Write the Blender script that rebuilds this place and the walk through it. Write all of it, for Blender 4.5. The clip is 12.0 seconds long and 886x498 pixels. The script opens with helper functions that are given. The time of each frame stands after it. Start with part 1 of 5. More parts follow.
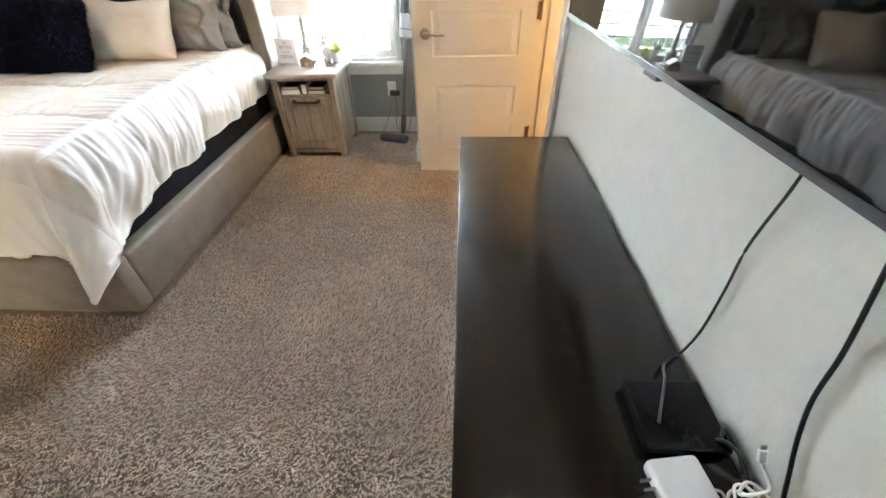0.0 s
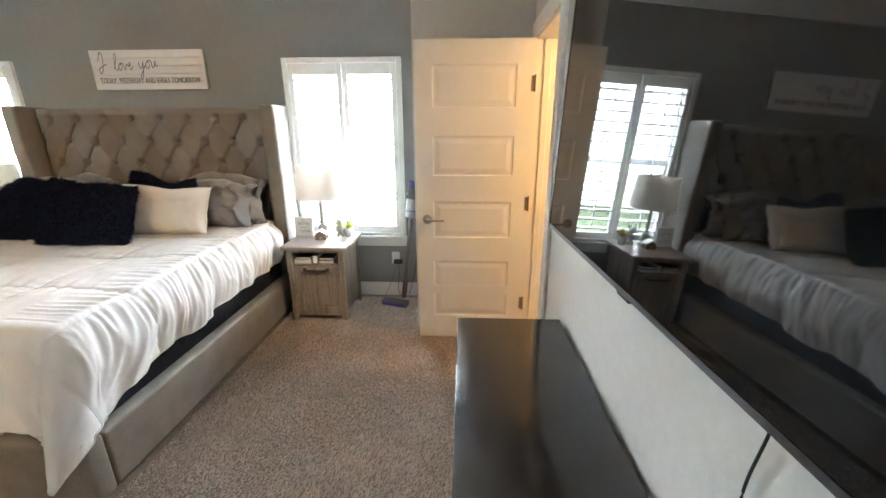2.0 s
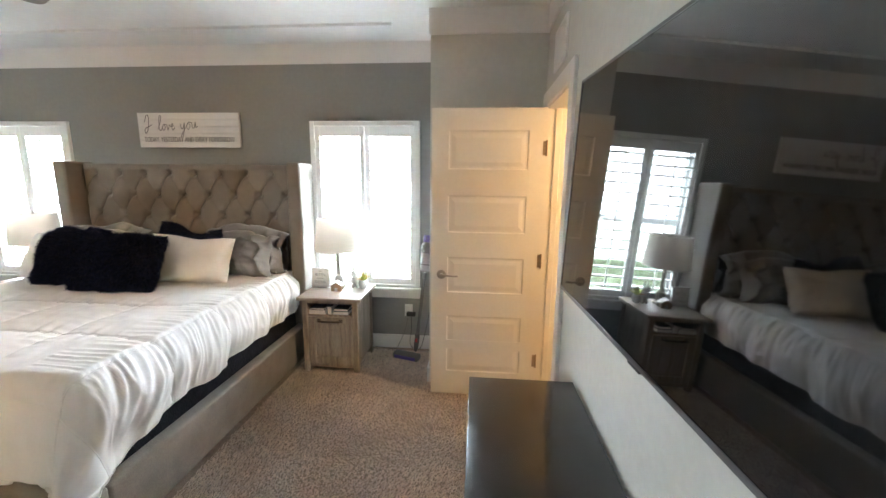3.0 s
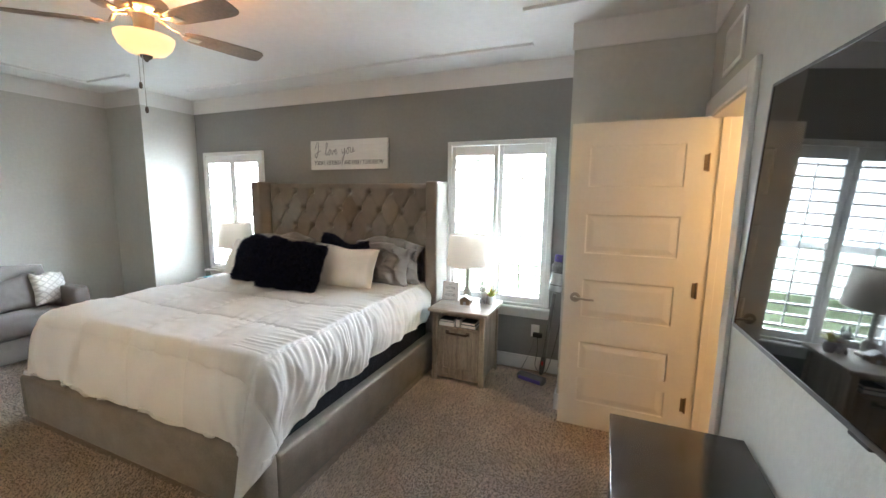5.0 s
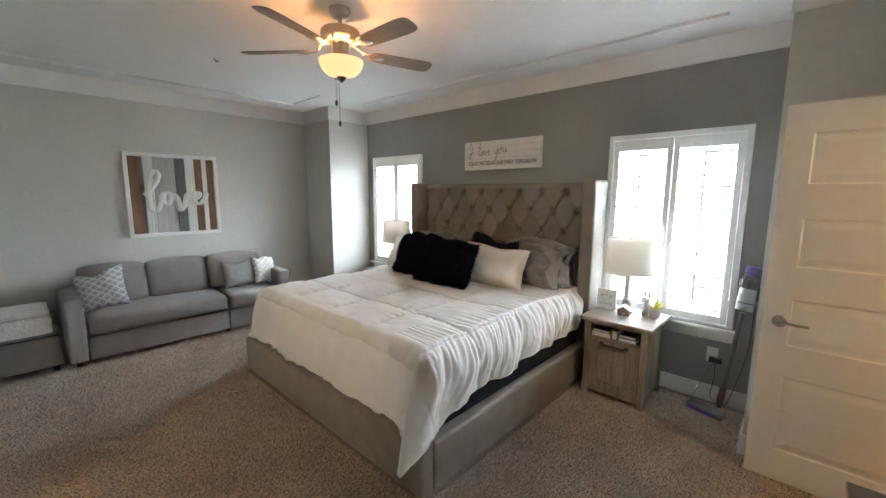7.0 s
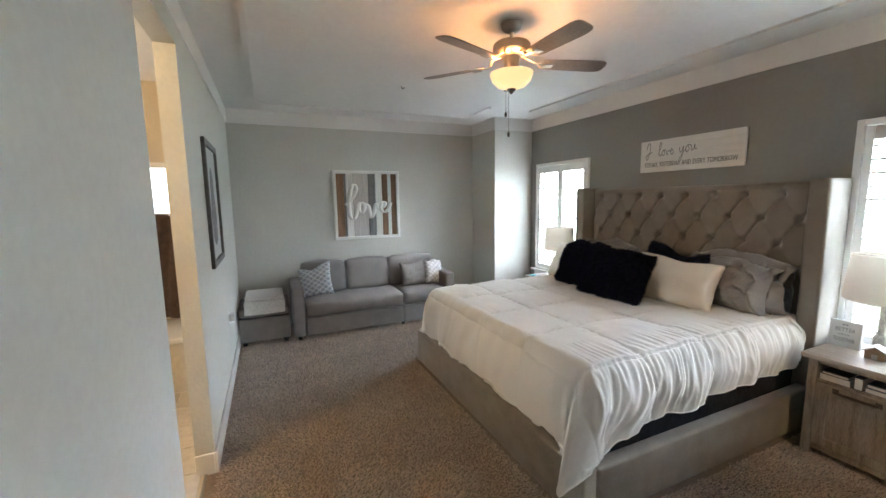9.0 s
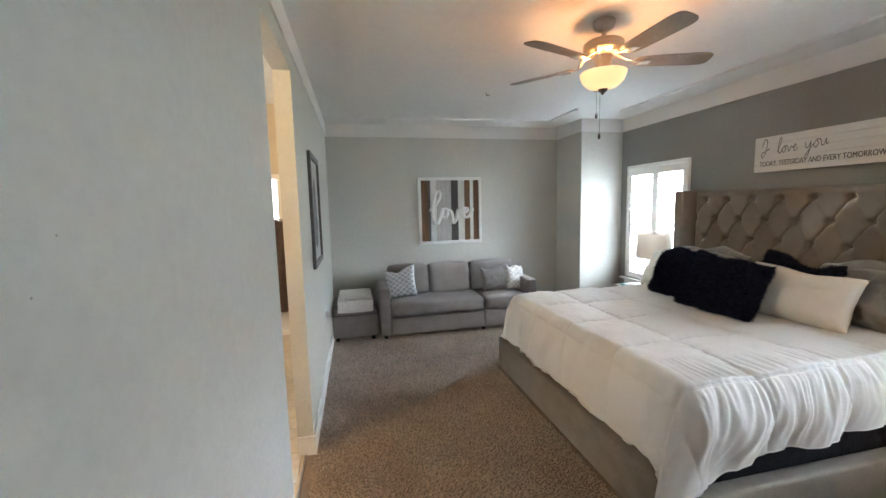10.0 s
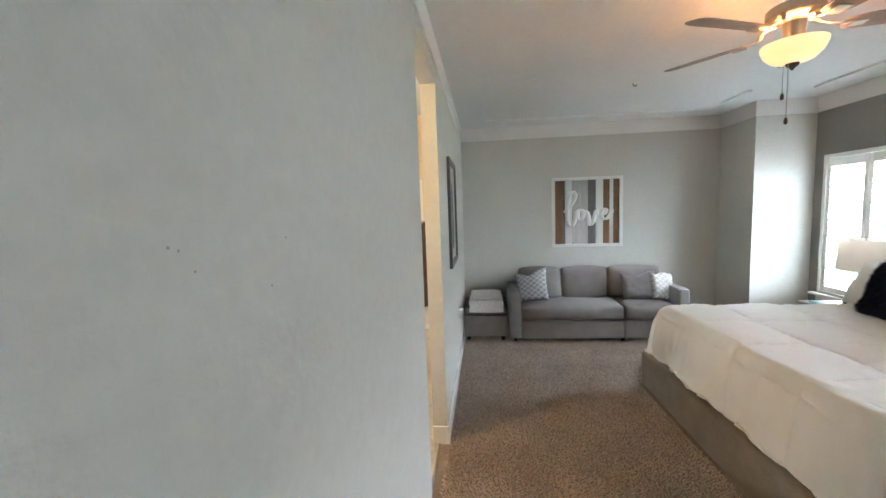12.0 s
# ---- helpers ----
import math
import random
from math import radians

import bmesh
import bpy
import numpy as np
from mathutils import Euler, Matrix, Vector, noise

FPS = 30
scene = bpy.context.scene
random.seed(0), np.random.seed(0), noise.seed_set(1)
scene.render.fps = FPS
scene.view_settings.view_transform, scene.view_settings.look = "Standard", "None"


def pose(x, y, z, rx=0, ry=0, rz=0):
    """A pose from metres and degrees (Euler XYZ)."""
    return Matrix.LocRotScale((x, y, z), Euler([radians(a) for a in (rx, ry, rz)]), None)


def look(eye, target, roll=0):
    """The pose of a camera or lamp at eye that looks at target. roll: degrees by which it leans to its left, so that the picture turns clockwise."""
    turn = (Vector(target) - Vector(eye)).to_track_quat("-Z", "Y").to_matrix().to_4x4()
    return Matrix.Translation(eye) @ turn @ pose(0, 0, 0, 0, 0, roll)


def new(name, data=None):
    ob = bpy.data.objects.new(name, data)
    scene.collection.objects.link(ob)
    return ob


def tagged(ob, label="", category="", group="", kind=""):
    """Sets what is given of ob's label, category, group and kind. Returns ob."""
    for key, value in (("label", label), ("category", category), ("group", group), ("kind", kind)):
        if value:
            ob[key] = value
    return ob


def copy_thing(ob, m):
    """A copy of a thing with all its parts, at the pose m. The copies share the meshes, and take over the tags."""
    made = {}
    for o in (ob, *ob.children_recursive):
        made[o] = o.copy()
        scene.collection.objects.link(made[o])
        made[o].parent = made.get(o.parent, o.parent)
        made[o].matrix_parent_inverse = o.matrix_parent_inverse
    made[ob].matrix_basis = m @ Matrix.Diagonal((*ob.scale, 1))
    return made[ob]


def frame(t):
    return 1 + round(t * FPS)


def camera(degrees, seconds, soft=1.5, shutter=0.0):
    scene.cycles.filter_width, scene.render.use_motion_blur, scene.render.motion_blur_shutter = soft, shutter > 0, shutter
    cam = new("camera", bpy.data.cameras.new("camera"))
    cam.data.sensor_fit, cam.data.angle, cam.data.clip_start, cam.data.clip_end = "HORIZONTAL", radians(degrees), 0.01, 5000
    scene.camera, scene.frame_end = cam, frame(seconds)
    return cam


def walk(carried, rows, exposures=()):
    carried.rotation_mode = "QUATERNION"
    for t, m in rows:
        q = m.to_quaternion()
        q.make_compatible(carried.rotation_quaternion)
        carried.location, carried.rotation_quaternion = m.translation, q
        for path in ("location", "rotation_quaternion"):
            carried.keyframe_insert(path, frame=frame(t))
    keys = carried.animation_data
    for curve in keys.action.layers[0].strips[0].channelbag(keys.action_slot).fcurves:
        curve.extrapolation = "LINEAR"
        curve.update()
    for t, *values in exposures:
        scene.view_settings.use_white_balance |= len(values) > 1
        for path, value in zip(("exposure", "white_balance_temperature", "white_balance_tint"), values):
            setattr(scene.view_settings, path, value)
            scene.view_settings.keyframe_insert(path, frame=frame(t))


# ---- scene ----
cam = camera(97.1, 12.0)
PATH = [
    (0, (-0.261, -0.392, 1.375), (-0.356, 1.167, 0.126), -1.5),
    (0.5, (-0.262, -0.388, 1.406), (-0.362, 1.278, 0.304), -1.5),
    (1, (-0.261, -0.391, 1.44), (-0.363, 1.377, 0.51), -1.1),
    (1.5, (-0.255, -0.394, 1.48), (-0.356, 1.454, 0.72), -0.8),
    (2, (-0.255, -0.385, 1.516), (-0.353, 1.524, 0.927), -0.2),
    (2.5, (-0.247, -0.419, 1.553), (-0.357, 1.529, 1.116), -0.1),
    (2.7, (-0.249, -0.425, 1.559), (-0.374, 1.533, 1.169), 0.2),
    (4.3, (-0.296, -0.406, 1.587), (-0.834, 1.5, 1.308), 0.7),
    (4.5, (-0.298, -0.427, 1.582), (-0.902, 1.459, 1.3), 0.5),
    (5, (-0.33, -0.437, 1.575), (-1.095, 1.391, 1.304), 0.7),
    (5.5, (-0.371, -0.446, 1.569), (-1.296, 1.308, 1.302), 0.8),
    (6, (-0.399, -0.455, 1.578), (-1.469, 1.213, 1.306), 0.6),
    (6.5, (-0.431, -0.455, 1.579), (-1.636, 1.118, 1.304), 0.4),
    (6.7, (-0.436, -0.458, 1.581), (-1.699, 1.067, 1.302), 0.4),
    (8.3, (-0.458, -0.474, 1.609), (-2.13, 0.589, 1.335), -0.5),
    (8.5, (-0.453, -0.472, 1.604), (-2.172, 0.515, 1.337), -0.6),
    (9, (-0.457, -0.495, 1.606), (-2.268, 0.313, 1.352), -0.9),
    (9.5, (-0.454, -0.527, 1.607), (-2.34, 0.096, 1.37), -1.0),
    (10, (-0.439, -0.539, 1.608), (-2.379, -0.109, 1.389), -1.4),
    (10.5, (-0.431, -0.542, 1.614), (-2.405, -0.304, 1.404), -1.7),
    (11, (-0.423, -0.554, 1.608), (-2.412, -0.492, 1.408), -1.8),
    (11.5, (-0.426, -0.571, 1.61), (-2.415, -0.653, 1.415), -1.9),
    (12, (-0.425, -0.583, 1.615), (-2.404, -0.797, 1.423), -2.0),
]
walk(cam, [(t, look(eye, target, roll)) for t, eye, target, roll in PATH],
     [(0, 1.7, 6100, 10), (1.5, 1.5, 6100, 10), (2.5, 1.37, 6100, 10), (4.5, 1.02, 6100, 10), (6.5, 0.75, 6100, 10), (8.5, 0.7, 6050, 10), (10.5, 0.85, 6000, 10), (12, 0.9, 6000, 10)])
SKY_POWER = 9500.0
OUTSIDE = 20.0
E, W, N, S, C = 0.19, -5.83, 3.036, -0.875, 2.70   # wall planes and ceiling
BAND = 2.535                                        # foot of the white frieze
T = 0.15                                            # wall thickness


# ---- world and large lights ----
world = bpy.data.worlds.new("sky_world")
scene.world = world
world.use_nodes = True
sky = world.node_tree.nodes.new("ShaderNodeTexSky")
sky.sky_type, sky.sun_disc, sky.sun_elevation, sky.sun_rotation = "NISHITA", False, radians(50), radians(200)
world.node_tree.links.new(sky.outputs[0], world.node_tree.nodes["Background"].inputs[0])
world.node_tree.nodes["Background"].inputs[1].default_value = 0.12

sun = new("sun", bpy.data.lights.new("sun", "SUN"))
sun.data.energy, sun.data.angle, sun.data.color = 3.0, radians(0.6), (1.0, 0.95, 0.88)
sun.matrix_world = look((0, 0, 10), (-1.5, 4.5, 0))

WINDOWS = [(-1.735, -0.762), (-5.04, -4.05)]
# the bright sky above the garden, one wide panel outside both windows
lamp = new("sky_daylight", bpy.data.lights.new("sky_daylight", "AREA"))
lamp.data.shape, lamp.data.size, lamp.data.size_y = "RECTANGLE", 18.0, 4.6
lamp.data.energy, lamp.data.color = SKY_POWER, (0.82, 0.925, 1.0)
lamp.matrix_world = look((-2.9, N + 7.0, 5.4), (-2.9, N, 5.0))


def point_lamp(name, where, power, colour, size=0.05):
    ob = new(name, bpy.data.lights.new(name, "POINT"))
    ob.data.energy, ob.data.color, ob.data.shadow_soft_size = power, colour, size
    ob.location = where
    return ob


WARM = (1.0, 0.62, 0.28)
for k in range(3):
    a = radians(30 + 120 * k)
    point_lamp("fan_bulb_light", (-2.675 + 0.075 * math.cos(a), 0.995 + 0.075 * math.sin(a), 2.395), 2.5, (1.0, 0.47, 0.17), 0.025)
# hall lamp is unseen, set at door-head height to light the whole door
point_lamp("hall_light", (1.27, 1.5, 2.02), 29.0, WARM, 0.12)
point_lamp("bathroom_light", (-2.35, -1.95, 2.4), 32.0, (1.0, 0.70, 0.38), 0.1)


# ---- materials ----
def material(name, colour, rough=0.6, metal=0.0, var=0.12, scale=6.0, fine=120.0, bump=0.0, bump_scale=60.0,
             spec=0.5, second=None, sheen=0.0, stretch=(1, 1, 1), coat=0.0, distort=0.0):
    """Two scales of colour variation, rough variation and a relief, in object metres."""
    m = bpy.data.materials.new(name)
    m.use_nodes = True
    nt = m.node_tree
    n, l = nt.nodes, nt.links
    p = n["Principled BSDF"]
    tc, mp = n.new("ShaderNodeTexCoord"), n.new("ShaderNodeMapping")
    mp.inputs["Scale"].default_value = stretch
    l.new(tc.outputs["Object"], mp.inputs["Vector"])
    big, small = n.new("ShaderNodeTexNoise"), n.new("ShaderNodeTexNoise")
    for t, s, d in ((big, scale, 3), (small, fine, 4)):
        t.inputs["Scale"].default_value, t.inputs["Detail"].default_value = s, d
        t.inputs["Distortion"].default_value = distort
        l.new(mp.outputs[0], t.inputs["Vector"])
    mix = n.new("ShaderNodeMath")
    mix.operation = "MULTIPLY_ADD"
    l.new(small.outputs["Fac"], mix.inputs[0])
    mix.inputs[1].default_value = 0.5
    half = n.new("ShaderNodeMath")
    half.operation = "MULTIPLY"
    half.inputs[1].default_value = 0.5
    l.new(big.outputs["Fac"], half.inputs[0])
    l.new(half.outputs[0], mix.inputs[2])
    ramp = n.new("ShaderNodeValToRGB")
    c = Vector(colour)
    other = Vector(second) if second else c * (1 - 2 * var)
    ramp.color_ramp.elements[0].position, ramp.color_ramp.elements[1].position = 0.36, 0.64
    ramp.color_ramp.elements[0].color = (*other, 1)
    ramp.color_ramp.elements[1].color = (*(c if second else c * (1 + var)), 1)
    l.new(mix.outputs[0], ramp.inputs[0])
    l.new(ramp.outputs[0], p.inputs["Base Color"])
    p.inputs["Roughness"].default_value, p.inputs["Metallic"].default_value = rough, metal
    p.inputs["Specular IOR Level"].default_value = spec
    p.inputs["Sheen Weight"].default_value = sheen
    p.inputs["Coat Weight"].default_value = coat
    if bump:
        b, t = n.new("ShaderNodeBump"), n.new("ShaderNodeTexNoise")
        t.inputs["Scale"].default_value, t.inputs["Detail"].default_value = bump_scale, 3
        l.new(mp.outputs[0], t.inputs["Vector"])
        l.new(t.outputs["Fac"], b.inputs["Height"])
        b.inputs["Strength"].default_value, b.inputs["Distance"].default_value = bump, 0.01
        l.new(b.outputs[0], p.inputs["Normal"])
    return m


def glow(name, colour, strength, base=(0.9, 0.85, 0.75)):
    m = bpy.data.materials.new(name)
    m.use_nodes = True
    p = m.node_tree.nodes["Principled BSDF"]
    p.inputs["Base Color"].default_value = (*base, 1)
    p.inputs["Emission Color"].default_value = (*colour, 1)
    p.inputs["Emission Strength"].default_value = strength
    p.inputs["Roughness"].default_value = 0.4
    return m


M_WALL = material("light_greige_wall_paint", (0.60, 0.595, 0.55), 0.62, var=0.025, scale=1.5, fine=30, bump=0.2, bump_scale=50, spec=0.3)
M_ACCENT = material("dark_grey_accent_paint", (0.285, 0.285, 0.272), 0.6, var=0.03, scale=1.5, fine=30, bump=0.12, bump_scale=45, spec=0.3)
M_WHITE = material("white_trim_paint", (0.82, 0.815, 0.80), 0.38, var=0.015, scale=3, fine=40, bump=0.03, bump_scale=30)
M_CEIL = material("white_ceiling_paint", (0.84, 0.84, 0.825), 0.8, var=0.02, scale=1.2, fine=25, bump=0.1, bump_scale=60, spec=0.2)
M_DOOR = material("cream_white_door_paint", (0.74, 0.71, 0.65), 0.36, var=0.015, scale=2, fine=50, bump=0.03, bump_scale=90)
M_CARPET = material("greige_cut_pile_carpet", (0.36, 0.285, 0.23), 0.95, var=0.14, scale=30, fine=220, bump=0.9, bump_scale=160, spec=0.1, sheen=0.2)
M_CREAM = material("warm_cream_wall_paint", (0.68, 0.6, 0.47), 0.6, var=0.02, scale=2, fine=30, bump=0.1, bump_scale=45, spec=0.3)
M_TILE = material("pale_ceramic_floor_tile", (0.62, 0.58, 0.52), 0.25, var=0.06, scale=3, fine=20)


# ---- mesh helpers ----
def box(bm, x0, x1, y0, y1, z0, z1, bevel=0.0, seg=2):
    m = Matrix.Translation(((x0 + x1) / 2, (y0 + y1) / 2, (z0 + z1) / 2)) @ Matrix.Diagonal((abs(x1 - x0), abs(y1 - y0), abs(z1 - z0), 1))
    made = bmesh.ops.create_cube(bm, size=1, matrix=m)["verts"]
    if bevel:
        edges = list({e for v in made for e in v.link_edges})
        bmesh.ops.bevel(bm, geom=edges, offset=bevel, segments=seg, profile=0.5, affect="EDGES")
    return bm


def boxes(*rows, bevel=0.0, seg=2):
    bm = bmesh.new()
    for r in rows:
        box(bm, *r, bevel=bevel, seg=seg)
    return bm


def turned(profile, where=(0, 0, 0), steps=32):
    """A lathe shape from (radius, height) rows, about the z axis."""
    bm = bmesh.new()
    rings = []
    for r, z in profile:
        rings.append([bm.verts.new((where[0] + max(r, 1e-4) * math.cos(2 * math.pi * k / steps),
                                    where[1] + max(r, 1e-4) * math.sin(2 * math.pi * k / steps), where[2] + z)) for k in range(steps)])
    for a, b in zip(rings, rings[1:]):
        for k in range(steps):
            bm.faces.new((a[k], a[(k + 1) % steps], b[(k + 1) % steps], b[k]))
    bm.faces.new(rings[0][::-1])
    bm.faces.new(rings[-1])
    bmesh.ops.recalc_face_normals(bm, faces=bm.faces)
    return bm


def tube(points, radius, steps=8, flat=1.0):
    """A round cord along points."""
    bm = bmesh.new()
    pts = [Vector(p) for p in points]
    rings = []
    for i, p in enumerate(pts):
        d = (pts[min(i + 1, len(pts) - 1)] - pts[max(i - 1, 0)]).normalized()
        side = d.cross(Vector((0, 0, 1)))
        side = side.normalized() if side.length > 1e-3 else Vector((1, 0, 0))
        up = side.cross(d).normalized()
        r = radius[i] if isinstance(radius, (list, tuple)) else radius
        rings.append([bm.verts.new(p + side * r * math.cos(2 * math.pi * k / steps) + up * r * flat * math.sin(2 * math.pi * k / steps)) for k in range(steps)])
    for a, b in zip(rings, rings[1:]):
        for k in range(steps):
            bm.faces.new((a[k], a[(k + 1) % steps], b[(k + 1) % steps], b[k]))
    bm.faces.new(rings[0][::-1])
    bm.faces.new(rings[-1])
    bmesh.ops.recalc_face_normals(bm, faces=bm.faces)
    return bm


def smooth_path(points, n=8):
    """A Catmull-Rom line through points."""
    p = [Vector(q) for q in points]
    p = [2 * p[0] - p[1]] + p + [2 * p[-1] - p[-2]]
    out = []
    for i in range(1, len(p) - 2):
        for k in range(n):
            t = k / n
            out.append(0.5 * (2 * p[i] + (p[i + 1] - p[i - 1]) * t + (2 * p[i - 1] - 5 * p[i] + 4 * p[i + 1] - p[i + 2]) * t * t
                              + (3 * p[i] - p[i - 1] - 3 * p[i + 1] + p[i + 2]) * t ** 3))
    return out + [p[-2]]


def base_of(ob):
    v = Vector((0, 0, 0))
    while ob:
        v += ob.location
        ob = ob.parent
    return v


def part(name, bm, mat, parent=None, label="", smooth=0.0):
    """Links a bmesh, given in world metres, as one mesh, under a thing or a part."""
    me = bpy.data.meshes.new(name)
    if parent:
        bmesh.ops.translate(bm, vec=-base_of(parent), verts=bm.verts)
    bm.to_mesh(me)
    bm.free()
    me.materials.append(mat)
    if smooth:
        me.shade_smooth()
        if smooth < 180:
            me.set_sharp_from_angle(angle=radians(smooth))
    ob = new(name, me)
    ob.parent = parent
    if label:
        ob["label"] = label
    return ob


def thing(name, where, label, category, group=""):
    ob = new(name)
    ob.empty_display_size = 0.1
    ob.location = where
    return tagged(ob, label, category, group)


def structure(name, bm, mat, label, category, smooth=0.0):
    return tagged(part(name, bm, mat, smooth=smooth), label, category, kind="structure")


# ---- large structure ----
structure("floor", boxes((W - T, 1.6, S - 2.2, N + T, -0.1, 0.0)), M_CARPET, "greige cut-pile bedroom carpet", "carpet")
structure("ceiling", boxes((W - T, 1.6, S - 2.2, N + T, C, C + 0.1)), M_CEIL, "flat white painted bedroom ceiling", "ceiling")

WZ0, WZ1 = 0.60, 2.05
(ra, rb), (la, lb) = WINDOWS
structure("wall_north", boxes((W, la, N, N + T, 0, C), (lb, ra, N, N + T, 0, C), (rb, E, N, N + T, 0, C),
                              (la, lb, N, N + T, 0, WZ0), (la, lb, N, N + T, WZ1, C), (ra, rb, N, N + T, 0, WZ0), (ra, rb, N, N + T, WZ1, C)),
          M_ACCENT, "dark grey painted accent wall behind the bed", "wall")
structure("wall_west", boxes((W - T, W, S - 2.2, N + T, 0, C)), M_WALL, "light greige painted wall behind the sofa", "wall")
OPA, OPB, OPZ, TS = -3.0, -2.225, 2.43, 0.10
structure("wall_south", boxes((W, OPA, S - TS, S, 0, C), (OPB, E + T, S - TS, S, 0, C), (OPA, OPB, S - TS, S, OPZ, C)),
          M_WALL, "light greige painted wall with bathroom opening", "wall")
DA, DB, DZ = 1.62, 2.32, 2.055
structure("wall_east", boxes((E, E + T, S, DA, 0, C), (E, E + T, DB, N + T, 0, C), (E, E + T, DA, DB, DZ, C)),
          M_WALL, "light greige painted wall behind the television", "wall")
structure("wall_pier_northeast", boxes((-0.60, E, 2.42, N, 0, C)), M_WALL, "light greige wall pier behind the open door", "wall")
structure("wall_pier_northwest", boxes((W, -5.187, 2.42, N, 0, C)), M_WALL, "light greige wall pier beside the window", "wall")

F = 0.012
for row in ((-5.187 + F, -0.60 - F, N - F, N, BAND, C), (W + F, -5.187 + F, 2.42 - F, 2.42, BAND, C), (-5.187, -5.187 + F, 2.42, N, BAND, C),
            (-0.60 - F, E - F, 2.42 - F, 2.42, BAND, C), (-0.60 - F, -0.60, 2.42, N, BAND, C),
            (W, W + F, S, 2.42, BAND, C), (W + F, E - F, S, S + F, BAND, C), (E - F, E, S, 2.42, BAND, C)):
    structure("frieze", boxes(row), M_WHITE, "white painted frieze board along the wall top", "trim")
# thin raised moulding strips on the ceiling, stopping short of the piers
sw, sh = 0.042, 0.020
X0, X1, X2, X3 = -5.42, -4.71, -0.92, -0.12
Y0, Y1, Y2 = -0.575, 2.03, 2.63
structure("ceiling_trim", boxes((X0, X0 + sw, Y0, Y1, C - sh, C), (X0, X1, Y1, Y1 + sw, C - sh, C),
                                (X1, X2, Y2, Y2 + sw, C - sh, C), (X2 + sw, X3, Y1 + 0.04, Y1 + 0.04 + sw, C - sh, C),
                                (X3, X3 + sw, Y0, Y1 + 0.04 + sw, C - sh, C), (X0 + sw, X3, Y0, Y0 + sw, C - sh, C)),
          M_WHITE, "thin white raised moulding strip on the ceiling", "trim")
BH, BT = 0.13, 0.016
bb = boxes((-5.187 + BT, -0.60 - BT, N - BT, N, 0, BH), (W, -5.187 + BT, 2.42 - BT, 2.42, 0, BH), (-5.187, -5.187 + BT, 2.42, N, 0, BH),
           (-0.60 - BT, E, 2.42 - BT, 2.42, 0, BH), (-0.60 - BT, -0.60, 2.42, N, 0, BH),
           (W, W + BT, S, 2.42 - BT, 0, BH), (W + BT, OPA + BT, S, S + BT, 0, BH), (OPA, OPA + BT, S - TS, S, 0, BH),
           (OPB - BT, E, S, S + BT, 0, BH), (OPB - BT, OPB, S - TS, S, 0, BH), (E - BT, E, S + BT, DA - 0.1, 0, BH), bevel=0.004)
structure("baseboard", bb, M_WHITE, "white painted baseboard round the room", "trim")

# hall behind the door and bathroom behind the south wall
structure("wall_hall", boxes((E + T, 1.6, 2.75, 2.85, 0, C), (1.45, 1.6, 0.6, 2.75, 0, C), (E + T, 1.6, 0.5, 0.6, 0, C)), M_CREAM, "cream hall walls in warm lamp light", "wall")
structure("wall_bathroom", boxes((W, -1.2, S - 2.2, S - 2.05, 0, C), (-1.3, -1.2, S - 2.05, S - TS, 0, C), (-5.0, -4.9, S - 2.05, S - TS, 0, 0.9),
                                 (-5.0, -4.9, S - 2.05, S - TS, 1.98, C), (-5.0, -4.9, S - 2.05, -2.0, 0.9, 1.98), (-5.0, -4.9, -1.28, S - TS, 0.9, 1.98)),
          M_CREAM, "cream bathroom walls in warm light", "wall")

# ---- more materials ----
M_LEATHER = material("taupe_grey_upholstery", (0.235, 0.205, 0.17), 0.52, var=0.1, scale=9, fine=160, bump=0.15, bump_scale=260, spec=0.35, sheen=0.1)
M_TUFT = material("taupe_linen_headboard_fabric", (0.245, 0.214, 0.182), 0.8, var=0.05, scale=12, fine=220, bump=0.1, bump_scale=420, spec=0.2, sheen=0.25)
M_LINEN = material("white_cotton_comforter", (0.80, 0.795, 0.785), 0.85, var=0.015, scale=5, fine=80, bump=0.10, bump_scale=30, spec=0.15, sheen=0.1)
M_QUILT = material("dark_quilted_box_spring_fabric", (0.022, 0.024, 0.034), 0.75, var=0.2, scale=20, fine=120, bump=0.5, bump_scale=70, spec=0.2)
M_PWHITE = material("white_satin_pillow_cotton", (0.80, 0.78, 0.75), 0.6, var=0.02, scale=6, fine=90, bump=0.12, bump_scale=18, spec=0.3, sheen=0.15)
M_PGREY = material("grey_satin_pillowcase", (0.25, 0.245, 0.25), 0.42, var=0.05, scale=8, fine=90, bump=0.7, bump_scale=9, spec=0.4, sheen=0.2)
M_NAVY = material("navy_faux_fur", (0.008, 0.012, 0.036), 0.8, var=0.35, scale=30, fine=200, bump=0.4, bump_scale=120, spec=0.15)
M_FUR = material("navy_fur_strands", (0.012, 0.018, 0.055), 0.7, var=0.4, scale=40, fine=300, spec=0.2)
M_SOFA = material("mid_grey_woven_sofa_fabric", (0.255, 0.235, 0.222), 0.92, var=0.08, scale=7, fine=300, bump=0.3, bump_scale=420, spec=0.1, sheen=0.2)
M_BLACKWOOD = material("espresso_black_gloss_lacquer", (0.012, 0.0085, 0.0065), 0.19, var=0.04, scale=3, fine=30, spec=0.42, bump=0.012, bump_scale=8)
M_BLACK = material("black_matt_plastic", (0.012, 0.012, 0.013), 0.45, var=0.1, scale=20, fine=150)
M_SCREEN = material("black_glass_screen", (0.008, 0.009, 0.010), 0.03, var=0.05, scale=2, fine=10, spec=0.85)
